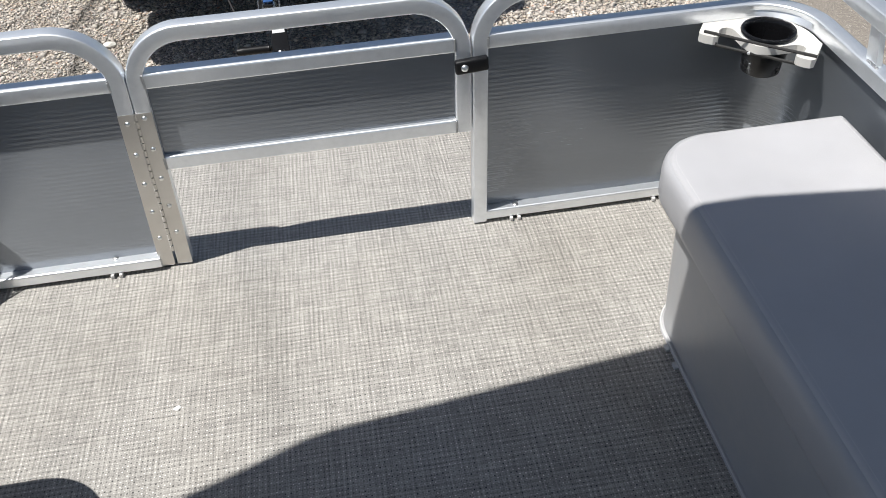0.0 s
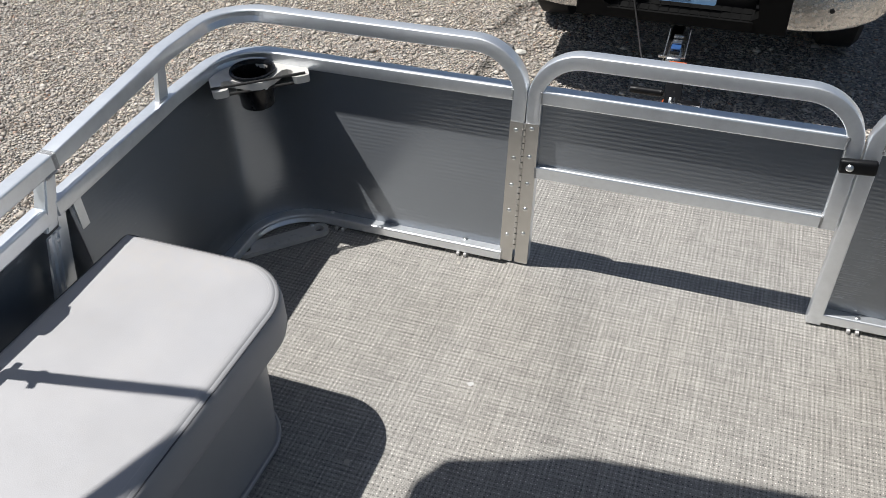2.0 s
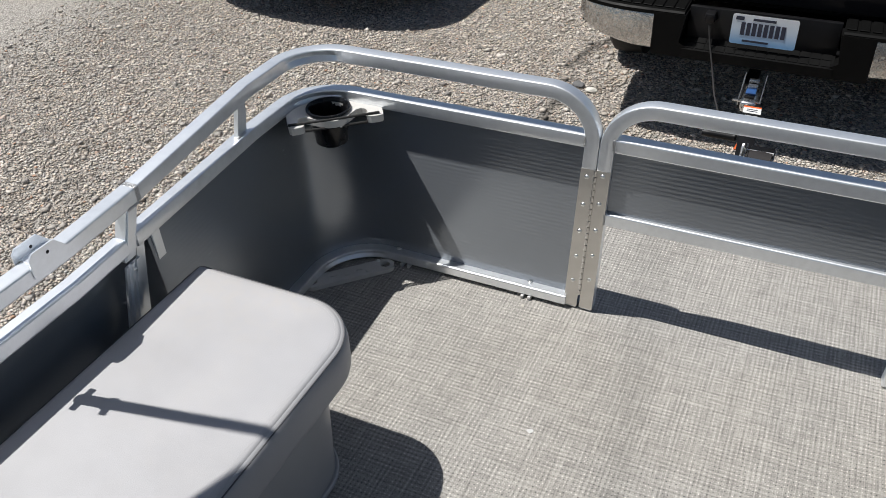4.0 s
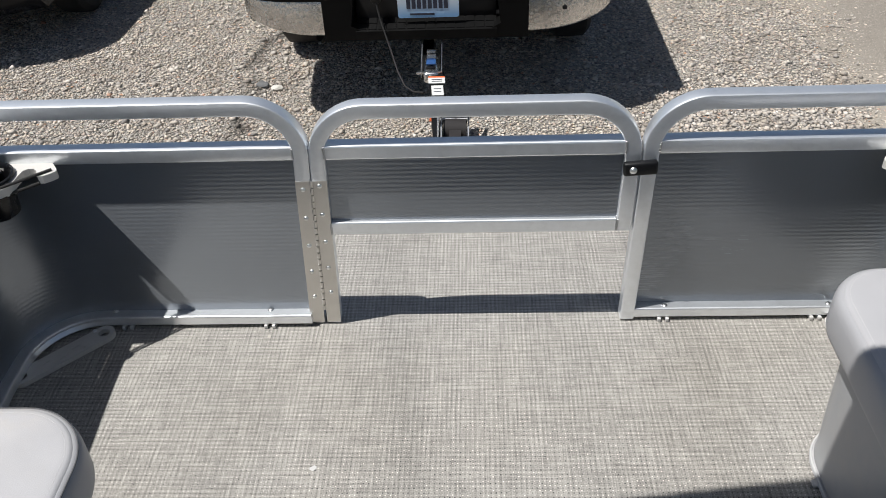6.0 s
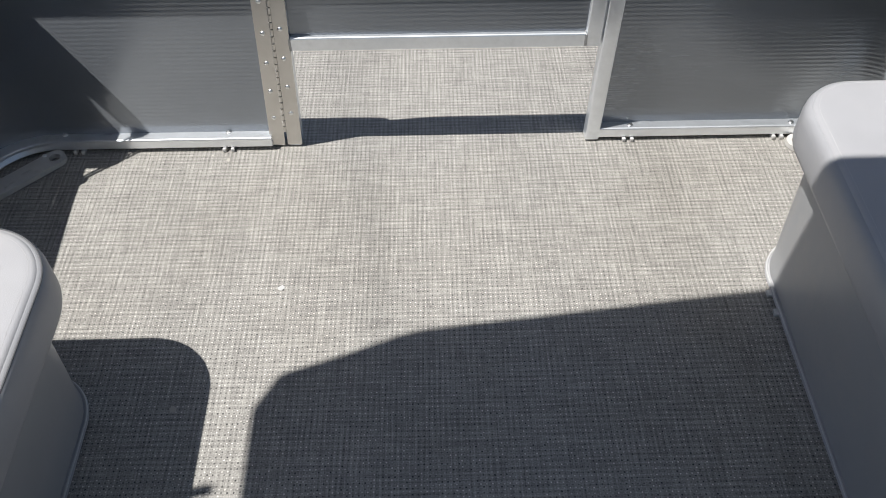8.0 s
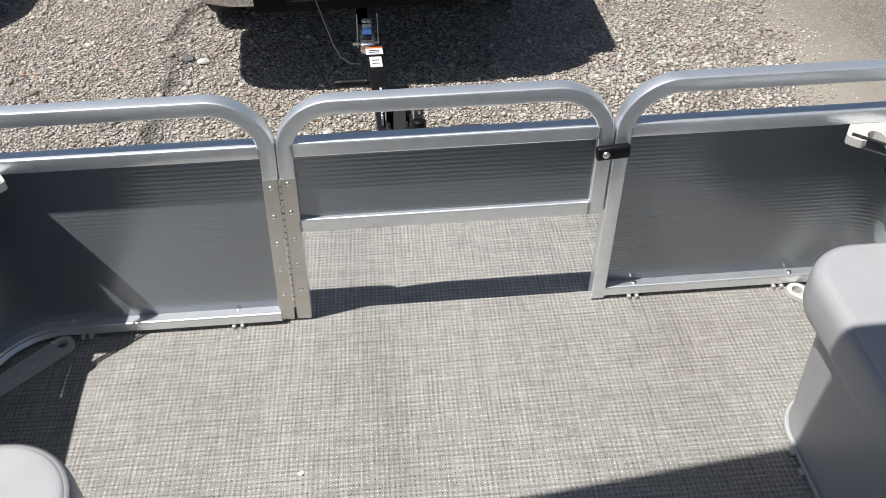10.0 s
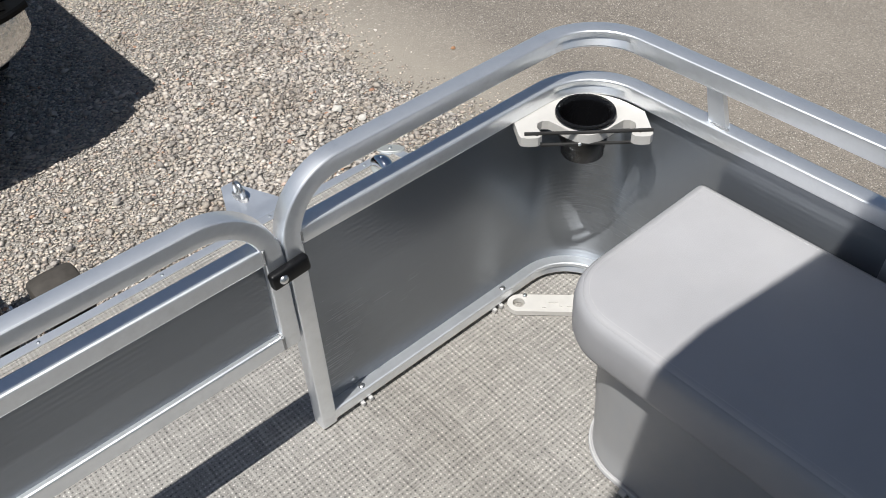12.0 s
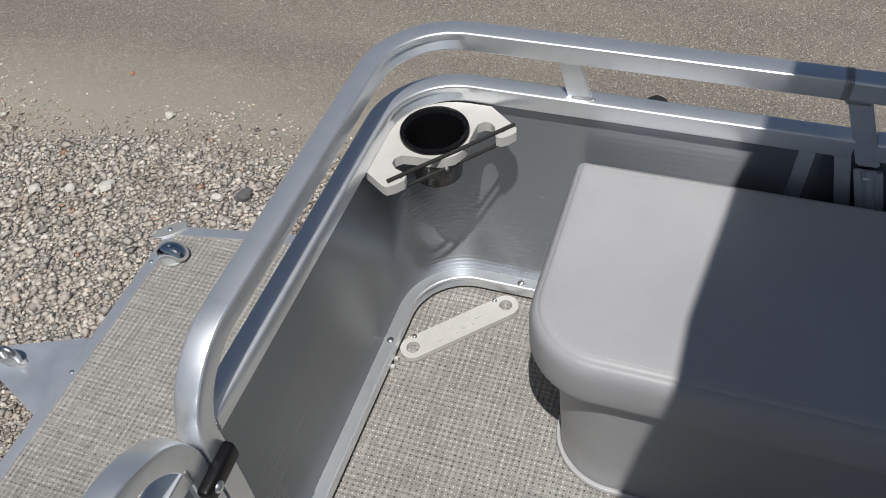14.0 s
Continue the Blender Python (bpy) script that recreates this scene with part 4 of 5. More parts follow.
def tow_eye(x, sign):
    """Triangular plate under the deck edge with a welded steel eye and a web below."""
    eye = thing("tow_eye", (x, FRONT + 0.1, -0.05), "galvanised triangular bow plate with a welded steel eye", "tow eye", "tow eyes")
    bm = bmesh.new()
    prism(bm, [(x - 0.135, FRONT - 0.02, -0.056), (x + 0.125, FRONT - 0.02, -0.056), (x + 0.012, FRONT + 0.255, -0.056), (x - 0.022, FRONT + 0.255, -0.056)], (0, 0, 0.006))
    part("plate", bm, M_EYE, eye)
    bm = bmesh.new()
    prism(bm, [(x - 0.02, FRONT - 0.02, -0.057), (x - 0.02, FRONT + 0.22, -0.057), (x - 0.02, FRONT + 0.19, -0.16), (x - 0.02, FRONT + 0.05, -0.24), (x - 0.02, FRONT - 0.02, -0.24)], (0.008, 0, 0))
    part("web", bm, M_EYE, eye)
    bm = bmesh.new()
    c = Vector((x - 0.003, FRONT + 0.181, -0.05))
    pts = [c + Vector((0, -0.017, -0.002)), c + Vector((0, -0.019, 0.012))] + arc(c + Vector((0, 0, 0.024)), (0, 0.020, 0), (0, 0, 0.020), 170, 10, 12) + [c + Vector((0, 0.019, 0.012)), c + Vector((0, 0.017, -0.002))]
    sweep(bm, pts, ring(0.0075, 12), (1, 0, 0))
    part("ring", bm, M_STEEL, eye, "thick steel eye")
    bm = bmesh.new()
    rnd = random.Random(3)
    rows = []
    for f, h in ((1.0, 0.0), (0.95, 0.0035), (0.75, 0.0062), (0.4, 0.0070)):
        rows.append([bm.verts.new(c + Vector((0.0165 * f * (0.9 + 0.2 * rnd.random()) * math.sin(q * math.pi / 14), 0.035 * f * (0.93 + 0.14 * rnd.random()) * math.cos(q * math.pi / 14), h))) for q in range(28)])
    for lo, hi in zip(rows, rows[1:]):
        for q in range(28):
            bm.faces.new((lo[q - 1], lo[q], hi[q], hi[q - 1]))
    bm.faces.new(rows[-1])
    part("weld", bm, M_WELD, eye, "bright rippled weld")


tow_eye(1.000, 1)
tow_eye(-0.47, -1)

light = thing("deck_light", (1.322, 0.595, 0.0), "small chrome half-dome navigation light on the deck", "navigation light")
bm = bmesh.new()
lathe(bm, [(0.0, 0.001), (0.031, 0.001), (0.031, 0.003), (0.028, 0.006), (0.0, 0.007)], (1.322, 0.595, 0.0), n=28)
part("foot", bm, M_CAP, light)
bm = bmesh.new()
bmesh.ops.create_uvsphere(bm, u_segments=28, v_segments=14, radius=0.031)
for v in bm.verts:
    v.co.z = max(v.co.z, -0.002) * 0.95
    v.co.y *= 1.3
    if v.co.x < -0.006:
        v.co.x = -0.006 + (v.co.x + 0.006) * (0.55 + 0.45 * (v.co.y / 0.040) ** 2)
bmesh.ops.transform(bm, matrix=Matrix.Translation((1.322, 0.595, 0.009)), verts=bm.verts[:])
part("dome", bm, M_MIRROR, light, smooth=80)
stud("screw", light, (1.322, 0.595, 0.0375), (0, 0, 1), 0.004, 0.002)

# small dried specks on the deck
for x, y, r, col in ((-0.005, -0.452, 0.0075, M_THREAD), (-0.182, -0.743, 0.008, M_SPECK), (-0.176, -0.047, 0.006, M_SPECK)):
    bm = bmesh.new()
    rnd = random.Random(int(x * 1000))
    prism(bm, [(x + r * (0.6 + 0.6 * rnd.random()) * math.cos(a), y + r * (0.6 + 0.6 * rnd.random()) * math.sin(a), 0.0006) for a in [i * math.pi / 4.5 for i in range(9)]], (0, 0, 0.0012))
    single("dried_speck", bm, col, "small pale dried speck stuck on the deck", "speck", "deck specks")

# ---- canopy overhead, which throws the shade on the deck ----
ZC = 1.85
canopy = thing("canopy", (0.3, -1.9, ZC), "grey canvas canopy on an aluminium tube frame over the deck", "canopy")
bm = bmesh.new()
rows = []
cols = 41
for j in range(12):
    row = []
    for i in range(cols):
        s = -1 + 2 * i / (cols - 1)
        xx = 0.365 + 1.19 * math.copysign(abs(s) ** 0.75, s)
        yf = float(np.interp(abs(xx - 0.365), (0, 0.12, 0.56, 0.89, 0.98, 1.07, 1.154, 1.19), (-0.711, -0.711, -0.763, -0.801, -0.837, -0.872, -0.90, -0.975)))
        yy = yf + (-3.4 - yf) * j / 11
        row.append((xx, yy, ZC + 0.03 * (1 - s * s) + 0.015 * math.sin(j * 1.3) * (1 - s * s)))
    rows.append(row)
up = [[bm.verts.new(p) for p in r] for r in rows]
dn = [[bm.verts.new((p[0], p[1], p[2] - 0.004)) for p in r] for r in rows]
for j in range(11):
    for i in range(cols - 1):
        bm.faces.new((up[j][i], up[j][i + 1], up[j + 1][i + 1], up[j + 1][i]))
        bm.faces.new((dn[j][i], dn[j + 1][i], dn[j + 1][i + 1], dn[j][i + 1]))
for i in range(cols - 1):
    bm.faces.new((up[0][i + 1], up[0][i], dn[0][i], dn[0][i + 1]))
    bm.faces.new((up[-1][i], up[-1][i + 1], dn[-1][i + 1], dn[-1][i]))
for j in range(11):
    bm.faces.new((up[j][0], up[j + 1][0], dn[j + 1][0], dn[j][0]))
    bm.faces.new((up[j + 1][-1], up[j][-1], dn[j][-1], dn[j + 1][-1]))
part("canvas", bm, M_CANVAS, canopy, smooth=60)
for sx, cx in ((-1, XL - 0.016), (1, XR + 0.016)):
    e = 0.365 + sx * 1.225
    r = cx + 0.041 if sx < 0 else cx
    for pts in (((r, -1.062, 0.645), (0.5 * (r + e), -1.098, 1.25), (e, -1.13, ZC - 0.06)), ((e + 0.015 * sx, -1.215, ZC - 0.05), (e + 0.075 * sx, -1.385, ZC - 0.05), (e + 0.16 * sx, -1.7, ZC - 0.05), (e + 0.03 * sx, -3.3, ZC - 0.02))):
        bm = bmesh.new()
        sweep(bm, pts, ring(0.0125 if pts[0][2] < 1 else 0.021, 10), (1, 0.1, 0))
        pole = part("frame_pole", bm, M_TUBE, canopy)
        if pts[0][2] < 1:
            foot = Vector(pts[0]).lerp(Vector(pts[1]), 0.02)
            bm = bmesh.new()
            box(bm, foot.x - 0.006, foot.x + 0.006, foot.y - 0.027, foot.y + 0.027, foot.z - 0.005, foot.z + 0.005, 0.002)
            part("pole_foot", bm, M_TUBE, pole)
            q = Vector(pts[0]).lerp(Vector(pts[1]), 0.28)
            bm = bmesh.new()
            lathe(bm, [(0.0, -0.012), (0.0145, -0.012), (0.0145, 0.012), (0.0, 0.012)], q, (0, 0.1, 1), 12)
            lathe(bm, [(0.0, 0.0), (0.007, 0.0), (0.007, 0.026), (0.0, 0.027)], q, (0.2, -1, 0), 10)
            part("pole_clamp", bm, M_TUBE, pole)

# ---- gravel stones ----


def stones(name, n, spots, seed, size, label, sharp=False, material=M_STONE, tall=1.0):
    """Loose stones as one mesh: rounded, flattened, each turned its own way."""
    rng = np.random.default_rng(seed)
    g = (1 + 5 ** 0.5) / 2
    ico = np.array([(-1, g, 0), (1, g, 0), (-1, -g, 0), (1, -g, 0), (0, -1, g), (0, 1, g), (0, -1, -g), (0, 1, -g), (g, 0, -1), (g, 0, 1), (-g, 0, -1), (-g, 0, 1)], float)
    ico /= np.linalg.norm(ico[0])
    tri = np.array([(0, 11, 5), (0, 5, 1), (0, 1, 7), (0, 7, 10), (0, 10, 11), (1, 5, 9), (5, 11, 4), (11, 10, 2), (10, 7, 6), (7, 1, 8), (3, 9, 4), (3, 4, 2), (3, 2, 6), (3, 6, 8), (3, 8, 9), (4, 9, 5), (2, 4, 11), (6, 2, 10), (8, 6, 7), (9, 8, 1)])
    if sharp:
        ico = np.array([(1, 0, 0), (-1, 0, 0), (0, 1, 0), (0, -1, 0), (0, 0, 1), (0, 0, -1)], float)
        tri = np.array([(0, 2, 4), (2, 1, 4), (1, 3, 4), (3, 0, 4), (2, 0, 5), (1, 2, 5), (3, 1, 5), (0, 3, 5)])
    nv = len(ico)
    p = spots(rng, n)
    n = len(p)
    s = size[0] + (size[1] - size[0]) * rng.random(n) ** 2.6
    verts = ico[None] * (1 + (0.80 if sharp else 0.72) * (rng.random((n, nv, 1)) - 0.5))
    verts = verts * np.stack([s * (0.8 + 0.5 * rng.random(n)), s * (0.65 + 0.4 * rng.random(n)), s * tall * (0.22 + 0.22 * rng.random(n))], 1)[:, None]
    a = rng.random(n) * 2 * np.pi
    tilt = (rng.random(n) - 0.5) * 0.7
    ca, sa, ct, st = np.cos(a), np.sin(a), np.cos(tilt), np.sin(tilt)
    x, y, z = verts[..., 0], verts[..., 1], verts[..., 2]
    y, z = y * ct[:, None] - z * st[:, None], y * st[:, None] + z * ct[:, None]
    x, y = x * ca[:, None] - y * sa[:, None], x * sa[:, None] + y * ca[:, None]
    co = np.stack([x + p[:, :1], y + p[:, 1:2], z + (GROUND - 0.006 + s * 0.16 * tall)[:, None]], -1).reshape(-1, 3)
    idx = (tri[None] + nv * np.arange(n)[:, None, None]).reshape(-1)
    me = bpy.data.meshes.new(name)
    me.vertices.add(len(co))
    me.vertices.foreach_set("co", co.ravel())
    me.loops.add(len(idx))
    me.loops.foreach_set("vertex_index", idx.astype(np.int32))
    me.polygons.add(len(idx) // 3)
    me.polygons.foreach_set("loop_start", np.arange(0, len(idx), 3, dtype=np.int32))
    me.update(calc_edges=True)
    me.validate()
    me.materials.append(material)
    return tagged(new(name, me), label, "gravel", kind="stuff")


def yard(rng, n):
    x = rng.uniform(-5.2, 2.95, n)
    y = rng.uniform(-0.9, 4.8, n)
    keep = (x < -0.95) | (y > 0.72)
    edge = 2.43 + 0.10 * np.sin(y * 2.1 + 0.5) + 0.08 * np.sin(y * 5.3)
    keep &= ~((x > edge) & (rng.random(n) < 0.35 + (x - edge) / 0.5))
    far = np.maximum.reduce([(-4.0 - x) / 1.2, (y - 3.9) / 0.9, (-0.2 - y) / 0.7])
    keep &= rng.random(n) > far
    return np.stack([x, y], 1)[keep]


def strays(rng, n):
    x = 2.3 + 4.0 * rng.random(n) ** 3.0
    return np.stack([x, rng.uniform(-3.0, 5.5, n)], 1)


stones("gravel", 330000, yard, 5, (0.0048, 0.0145), "loose pale crushed gravel, many small stones", True)
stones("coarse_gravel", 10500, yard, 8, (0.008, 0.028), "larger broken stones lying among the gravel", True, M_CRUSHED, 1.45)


def verge(rng, n):
    x = rng.uniform(1.15, 2.5, n)
    y = rng.uniform(0.72, 3.0, n)
    edge = 2.40 + 0.10 * np.sin(y * 2.1 + 0.5) + 0.08 * np.sin(y * 5.3)
    keep = (rng.random(n) > (x - edge) / 0.12) & (rng.random(n) > (1.35 - x) / 0.2) & (rng.random(n) > (y - 2.6) / 0.4)
    return np.stack([x, y], 1)[keep]


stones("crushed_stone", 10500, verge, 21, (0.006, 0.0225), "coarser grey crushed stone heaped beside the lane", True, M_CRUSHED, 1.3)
stones("stray_gravel", 6500, strays, 6, (0.0022, 0.009), "stray small stones scattered over the asphalt")

# ---- trailer ----
trailer = thing("trailer", (0.32, 0.0, GROUND), "steel boat trailer with tongue, winch and coupler", "boat trailer")
TX = 0.176
bm = bmesh.new()
sweep(bm, [(TX + 0.05, -3.6, -0.50), (TX + 0.05, 1.2, -0.50), (TX - 0.02, 2.20, -0.42)], square(0.075, 0.075, 0.006), (1, 0, 0))
part("tongue_beam", bm, M_BLACK, trailer)
for yy in (-2.6, -0.2):
    bm = bmesh.new()
    box(bm, -0.80, 1.44, yy - 0.04, yy + 0.04, -0.63, -0.58, 0.006)
    part("cross_beam", bm, M_STEEL, trailer)
for xx in (-0.60, -0.32, 0.96, 1.24):
    bm = bmesh.new()
    box(bm, xx - 0.05, xx + 0.05, -3.4, 0.3, -0.58, -0.545, 0.006)
    part("bunk", bm, M_TIMBER, trailer)
for sx in (-0.86, 1.50):
    bm = bmesh.new()
    lathe(bm, [(0.0, -0.09), (0.15, -0.09), (0.17, -0.085), (0.25, -0.09), (0.28, -0.07), (0.285, 0.0), (0.28, 0.07), (0.25, 0.09), (0.17, 0.085), (0.15, 0.09), (0.0, 0.09)], (sx + (0.02 if sx < 0 else -0.02), -2.0, GROUND + 0.285), (1, 0, 0), 36)
    part("tyre", bm, M_RUBBER, trailer)
# coupler with raised latch and blue sticker
bm = bmesh.new()
box(bm, TX - 0.080, TX - 0.005, 2.16, 2.36, -0.43, -0.375, 0.014, 3)
part("coupler", bm, M_STEEL, trailer)
for dx in (-0.092, 0.006):
    bm = bmesh.new()
    prism(bm, [(TX + dx, 2.17, -0.40), (TX + dx, 2.25, -0.40), (TX + dx, 2.37, -0.33), (TX + dx, 2.35, -0.31), (TX + dx, 2.27, -0.34), (TX + dx, 2.17, -0.37)], (0.004, 0, 0))
    part("latch_cheek", bm, M_STEEL, trailer)
for y0, y1, z0, z1, mm in ((2.335, 2.365, -0.352, -0.342, M_STEEL), (2.285, 2.325, -0.358, -0.352, M_LAMP), (2.235, 2.285, -0.366, -0.360, M_BLUE), (2.205, 2.225, -0.374, -0.368, M_BLACK)):
    bm = bmesh.new()
    box(bm, TX - 0.068, TX - 0.022, y0, y1, z0, z1, 0.001)
    part("latch_plate", bm, mm, trailer)
bm = bmesh.new()
box(bm, TX - 0.115, TX + 0.012, 2.172, 2.184, -0.385, -0.374, 0.002)
part("latch_pin", bm, M_STEEL, trailer)
# stickers on the tongue
for y0, y1, mm, w in ((2.085, 2.135, M_LABEL, 0.040), (2.135, 2.148, M_ORANGE, 0.040), (1.98, 2.065, M_LABEL, 0.028)):
    bm = bmesh.new()
    zz = lambda q: -0.50 + 0.08 * (q - 1.2) + 0.0385
    xm = lambda q: TX + 0.05 - 0.07 * (q - 1.2)
    prism(bm, [(xm(y0) - w, y0, zz(y0)), (xm(y0) + w, y0, zz(y0)), (xm(y1) + w, y1, zz(y1)), (xm(y1) - w, y1, zz(y1))], (0, 0, 0.0015))
    st = part("sticker", bm, mm, trailer)
    if mm is M_LABEL:
        for q in (0.35, 0.65):
            yy = y0 + (y1 - y0) * q
            bm = bmesh.new()
            prism(bm, [(xm(yy) - w * 0.6, yy - 0.003, zz(yy) + 0.0016), (xm(yy) + w * 0.6, yy - 0.003, zz(yy) + 0.0016), (xm(yy) + w * 0.6, yy + 0.003, zz(yy) + 0.0016), (xm(yy) - w * 0.6, yy + 0.003, zz(yy) + 0.0016)], (0, 0, 0.0008))
            part("print_bar", bm, M_INK, st)
# winch: cheeks, ratchet gear, drum with webbing, crank with rubber grip
WX, WY, WZ = TX + 0.085, 1.60, -0.37
for dx in (-0.062, 0.052):
    bm = bmesh.new()
    prism(bm, [(WX + dx, WY - 0.12, WZ - 0.09), (WX + dx, WY + 0.10, WZ - 0.09), (WX + dx, WY + 0.13, WZ + 0.0), (WX + dx, WY + 0.06, WZ + 0.055), (WX + dx, WY - 0.06, WZ + 0.055), (WX + dx, WY - 0.12, WZ)], (0.005, 0, 0))
    part("winch_cheek", bm, M_STEEL, trailer)
bm = bmesh.new()
lathe(bm, [(0.0, -0.045), (0.05, -0.045), (0.052, 0.0), (0.05, 0.045), (0.0, 0.045)], (WX, WY, WZ), (1, 0, 0), 28)
part("strap_drum", bm, M_STRAP, trailer, "wound dark webbing strap")
bm = bmesh.new()
n = 36
gear = []
for i in range(n * 2):
    a = math.pi * i / n
    r = 0.082 if i % 2 else 0.074
    gear.append((WX - 0.078, WY + r * math.cos(a), WZ - 0.01 + r * math.sin(a)))
prism(bm, gear, (0.008, 0, 0))
part("winch_gear", bm, M_BOLT, trailer, smooth=0)
bm = bmesh.new()
sweep(bm, [(WX - 0.07, WY + 0.10, WZ), (WX + 0.06, WY + 0.10, WZ)], ring(0.006, 10), (0, 1, 0))
part("winch_bar", bm, M_STEEL, trailer)
bm = bmesh.new()
box(bm, WX - 0.050, WX + 0.048, WY + 0.112, WY + 0.185, WZ - 0.03, WZ - 0.018, 0.003)
part("winch_plate", bm, M_BLACK, trailer)
bm = bmesh.new()
prism(bm, [(WX - 0.125, WY + 0.20, WZ - 0.065), (WX - 0.098, WY + 0.20, WZ - 0.065), (WX - 0.094, WY + 0.27, WZ - 0.075), (WX - 0.121, WY + 0.27, WZ - 0.075)], (0, 0, 0.004))
part("reflector", bm, M_ORANGE, trailer, "small orange reflector")
bm = bmesh.new()
sweep(bm, [(WX - 0.09, WY + 0.02, WZ - 0.02), (WX - 0.105, WY + 0.02, WZ - 0.02), (WX - 0.125, WY + 0.34, WZ - 0.08)], square(0.008, 0.024, 0.002), (1, 0, 0))
crank = part("crank_arm", bm, M_STEEL, trailer)
bm = bmesh.new()
lathe(bm, [(0.0, 0.0), (0.016, 0.002), (0.019, 0.01)] + [(0.0195 if i % 2 else 0.0175, 0.015 + 0.012 * i) for i in range(11)] + [(0.016, 0.155), (0.0, 0.158)], (WX - 0.13, WY + 0.34, WZ - 0.08), (-1, 0, 0), 18)
part("grip", bm, M_BLACK, crank, "ribbed black rubber grip")
bm = bmesh.new()
box(bm, WX - 0.04, WX + 0.04, WY - 0.02, WY + 0.10, WZ - 0.42, WZ - 0.08, 0.006)
part("winch_post", bm, M_BLACK, trailer)
bm = bmesh.new()
sweep(bm, [(WX, WY - 0.05, WZ + 0.03), (WX - 0.01, WY - 0.4, WZ + 0.02), (WX - 0.02, 0.75, -0.30)], square(0.050, 0.003, 0.001, 1), (1, 0, 0))
part("webbing", bm, M_STRAP, trailer)
# swing-up jack beside the winch
bm = bmesh.new()
lathe(bm, [(0.0, 0.0), (0.03, 0.0), (0.03, 0.42), (0.024, 0.425), (0.0, 0.425)], (WX + 0.05, WY - 0.38, WZ - 0.32), (0.05, 0.25, 1), 20)
part("jack_tube", bm, M_BLACK, trailer)
for dx in (-0.05, 0.02):
    bm = bmesh.new()
    sweep(bm, [(WX + dx, WY - 0.10, WZ - 0.03), (WX + dx + 0.01, WY - 0.32, WZ - 0.02)], ring(0.010, 10), (1, 0, 0))
    part("stay_rod", bm, M_STEEL, trailer)
bm = bmesh.new()
lathe(bm, [(0.0, -0.03), (0.06, -0.03), (0.085, -0.025), (0.09, 0.0), (0.085, 0.025), (0.06, 0.03), (0.0, 0.03)], (WX + 0.10, WY - 0.30, GROUND + 0.088), (1, 0, 0), 28)
part("jack_wheel", bm, M_RUBBER, trailer)

# pair of wide rubber bow rollers at the foot of the deck
for xx in (0.110, 0.478):
    bm = bmesh.new()
    lathe(bm, [(0.0, -0.056), (0.03, -0.056), (0.035, -0.060), (0.060, -0.061), (0.069, -0.057), (0.074, -0.048), (0.076, -0.02), (0.076, 0.02), (0.074, 0.048), (0.069, 0.057), (0.060, 0.061), (0.035, 0.060), (0.03, 0.056), (0.0, 0.056)], (xx, 0.868, -0.106), (1, 0, 0), 40)
    part("bow_roller", bm, M_WHEEL, trailer, "wide worn rubber bow roller")
for xa, xb in ((0.160, 0.222), (0.356, 0.412)):
    bm = bmesh.new()
    sweep(bm, [(xa, 0.868, -0.106), (xb, 0.868, -0.106)], ring(0.011, 12), (0, 1, 0))
    part("roller_axle", bm, M_STEEL, trailer)
for xx in (0.21, 0.36):
    bm = bmesh.new()
    prism(bm, [(xx, 0.845, -0.078), (xx, 0.895, -0.078), (xx, 1.16, -0.47), (xx, 1.08, -0.49)], (0.008, 0, 0))
    part("roller_arm", bm, M_STEEL, trailer)

# larger stones that catch the eye
def loose_stone(x, y, size, flat, material, label, seed):
    bm = bmesh.new()
    bmesh.ops.create_icosphere(bm, subdivisions=2, radius=size)
    rnd = random.Random(seed)
    ax = Vector((rnd.uniform(-1, 1), rnd.uniform(-1, 1), rnd.uniform(-1, 1)))
    for v in bm.verts:
        v.co *= 0.82 + 0.5 * (noise.noise(v.co * (1.1 / size) + ax * 7) + 0.2)
        v.co.z = max(v.co.z * flat, -size * 0.3)
        v.co.x *= 1.25
    bmesh.ops.transform(bm, matrix=pose(x, y, GROUND + size * 0.22, 0, 0, rnd.uniform(0, 180)), verts=bm.verts[:])
    single("stone", bm, material, label, "stone", "loose stones", smooth=28)


loose_stone(3.135, -0.29, 0.038, 0.55, M_TAR, "dark tar lump lying on the asphalt", 1)
loose_stone(2.15, 1.715, 0.030, 0.6, M_PALE, "pale limestone lump lying in the gravel", 2)
loose_stone(2.06, 2.0, 0.026, 0.6, M_PALE, "pale limestone lump lying in the gravel", 3)
loose_stone(2.10, 1.86, 0.021, 0.6, M_PALE, "pale limestone lump lying in the gravel", 4)
loose_stone(2.232, 1.14, 0.033, 0.7, M_SLATE, "dark slate stone lying in the gravel", 5)
loose_stone(2.20, 1.24, 0.022, 0.6, M_PALE, "pale limestone lump lying in the gravel", 11)
loose_stone(2.60, 1.697, 0.022, 0.65, M_PALE, "pale limestone lump lying on the asphalt", 6)
loose_stone(2.825, 2.033, 0.012, 0.6, M_RUST, "rusty orange stone lying on the asphalt", 7)
loose_stone(-0.93, 2.98, 0.036, 0.5, M_SLATE, "dark slate stone lying in the gravel", 9)
loose_stone(-0.83, 2.93, 0.032, 0.5, M_PALE, "pale limestone lump lying in the gravel", 10)

# ---- pickup truck ----
truck = thing("pickup_truck", (0.1, 5.2, GROUND), "black pickup truck with a chrome step bumper, parked tail first", "pickup truck")
BY = 2.50
TC = 0.10           # centre line
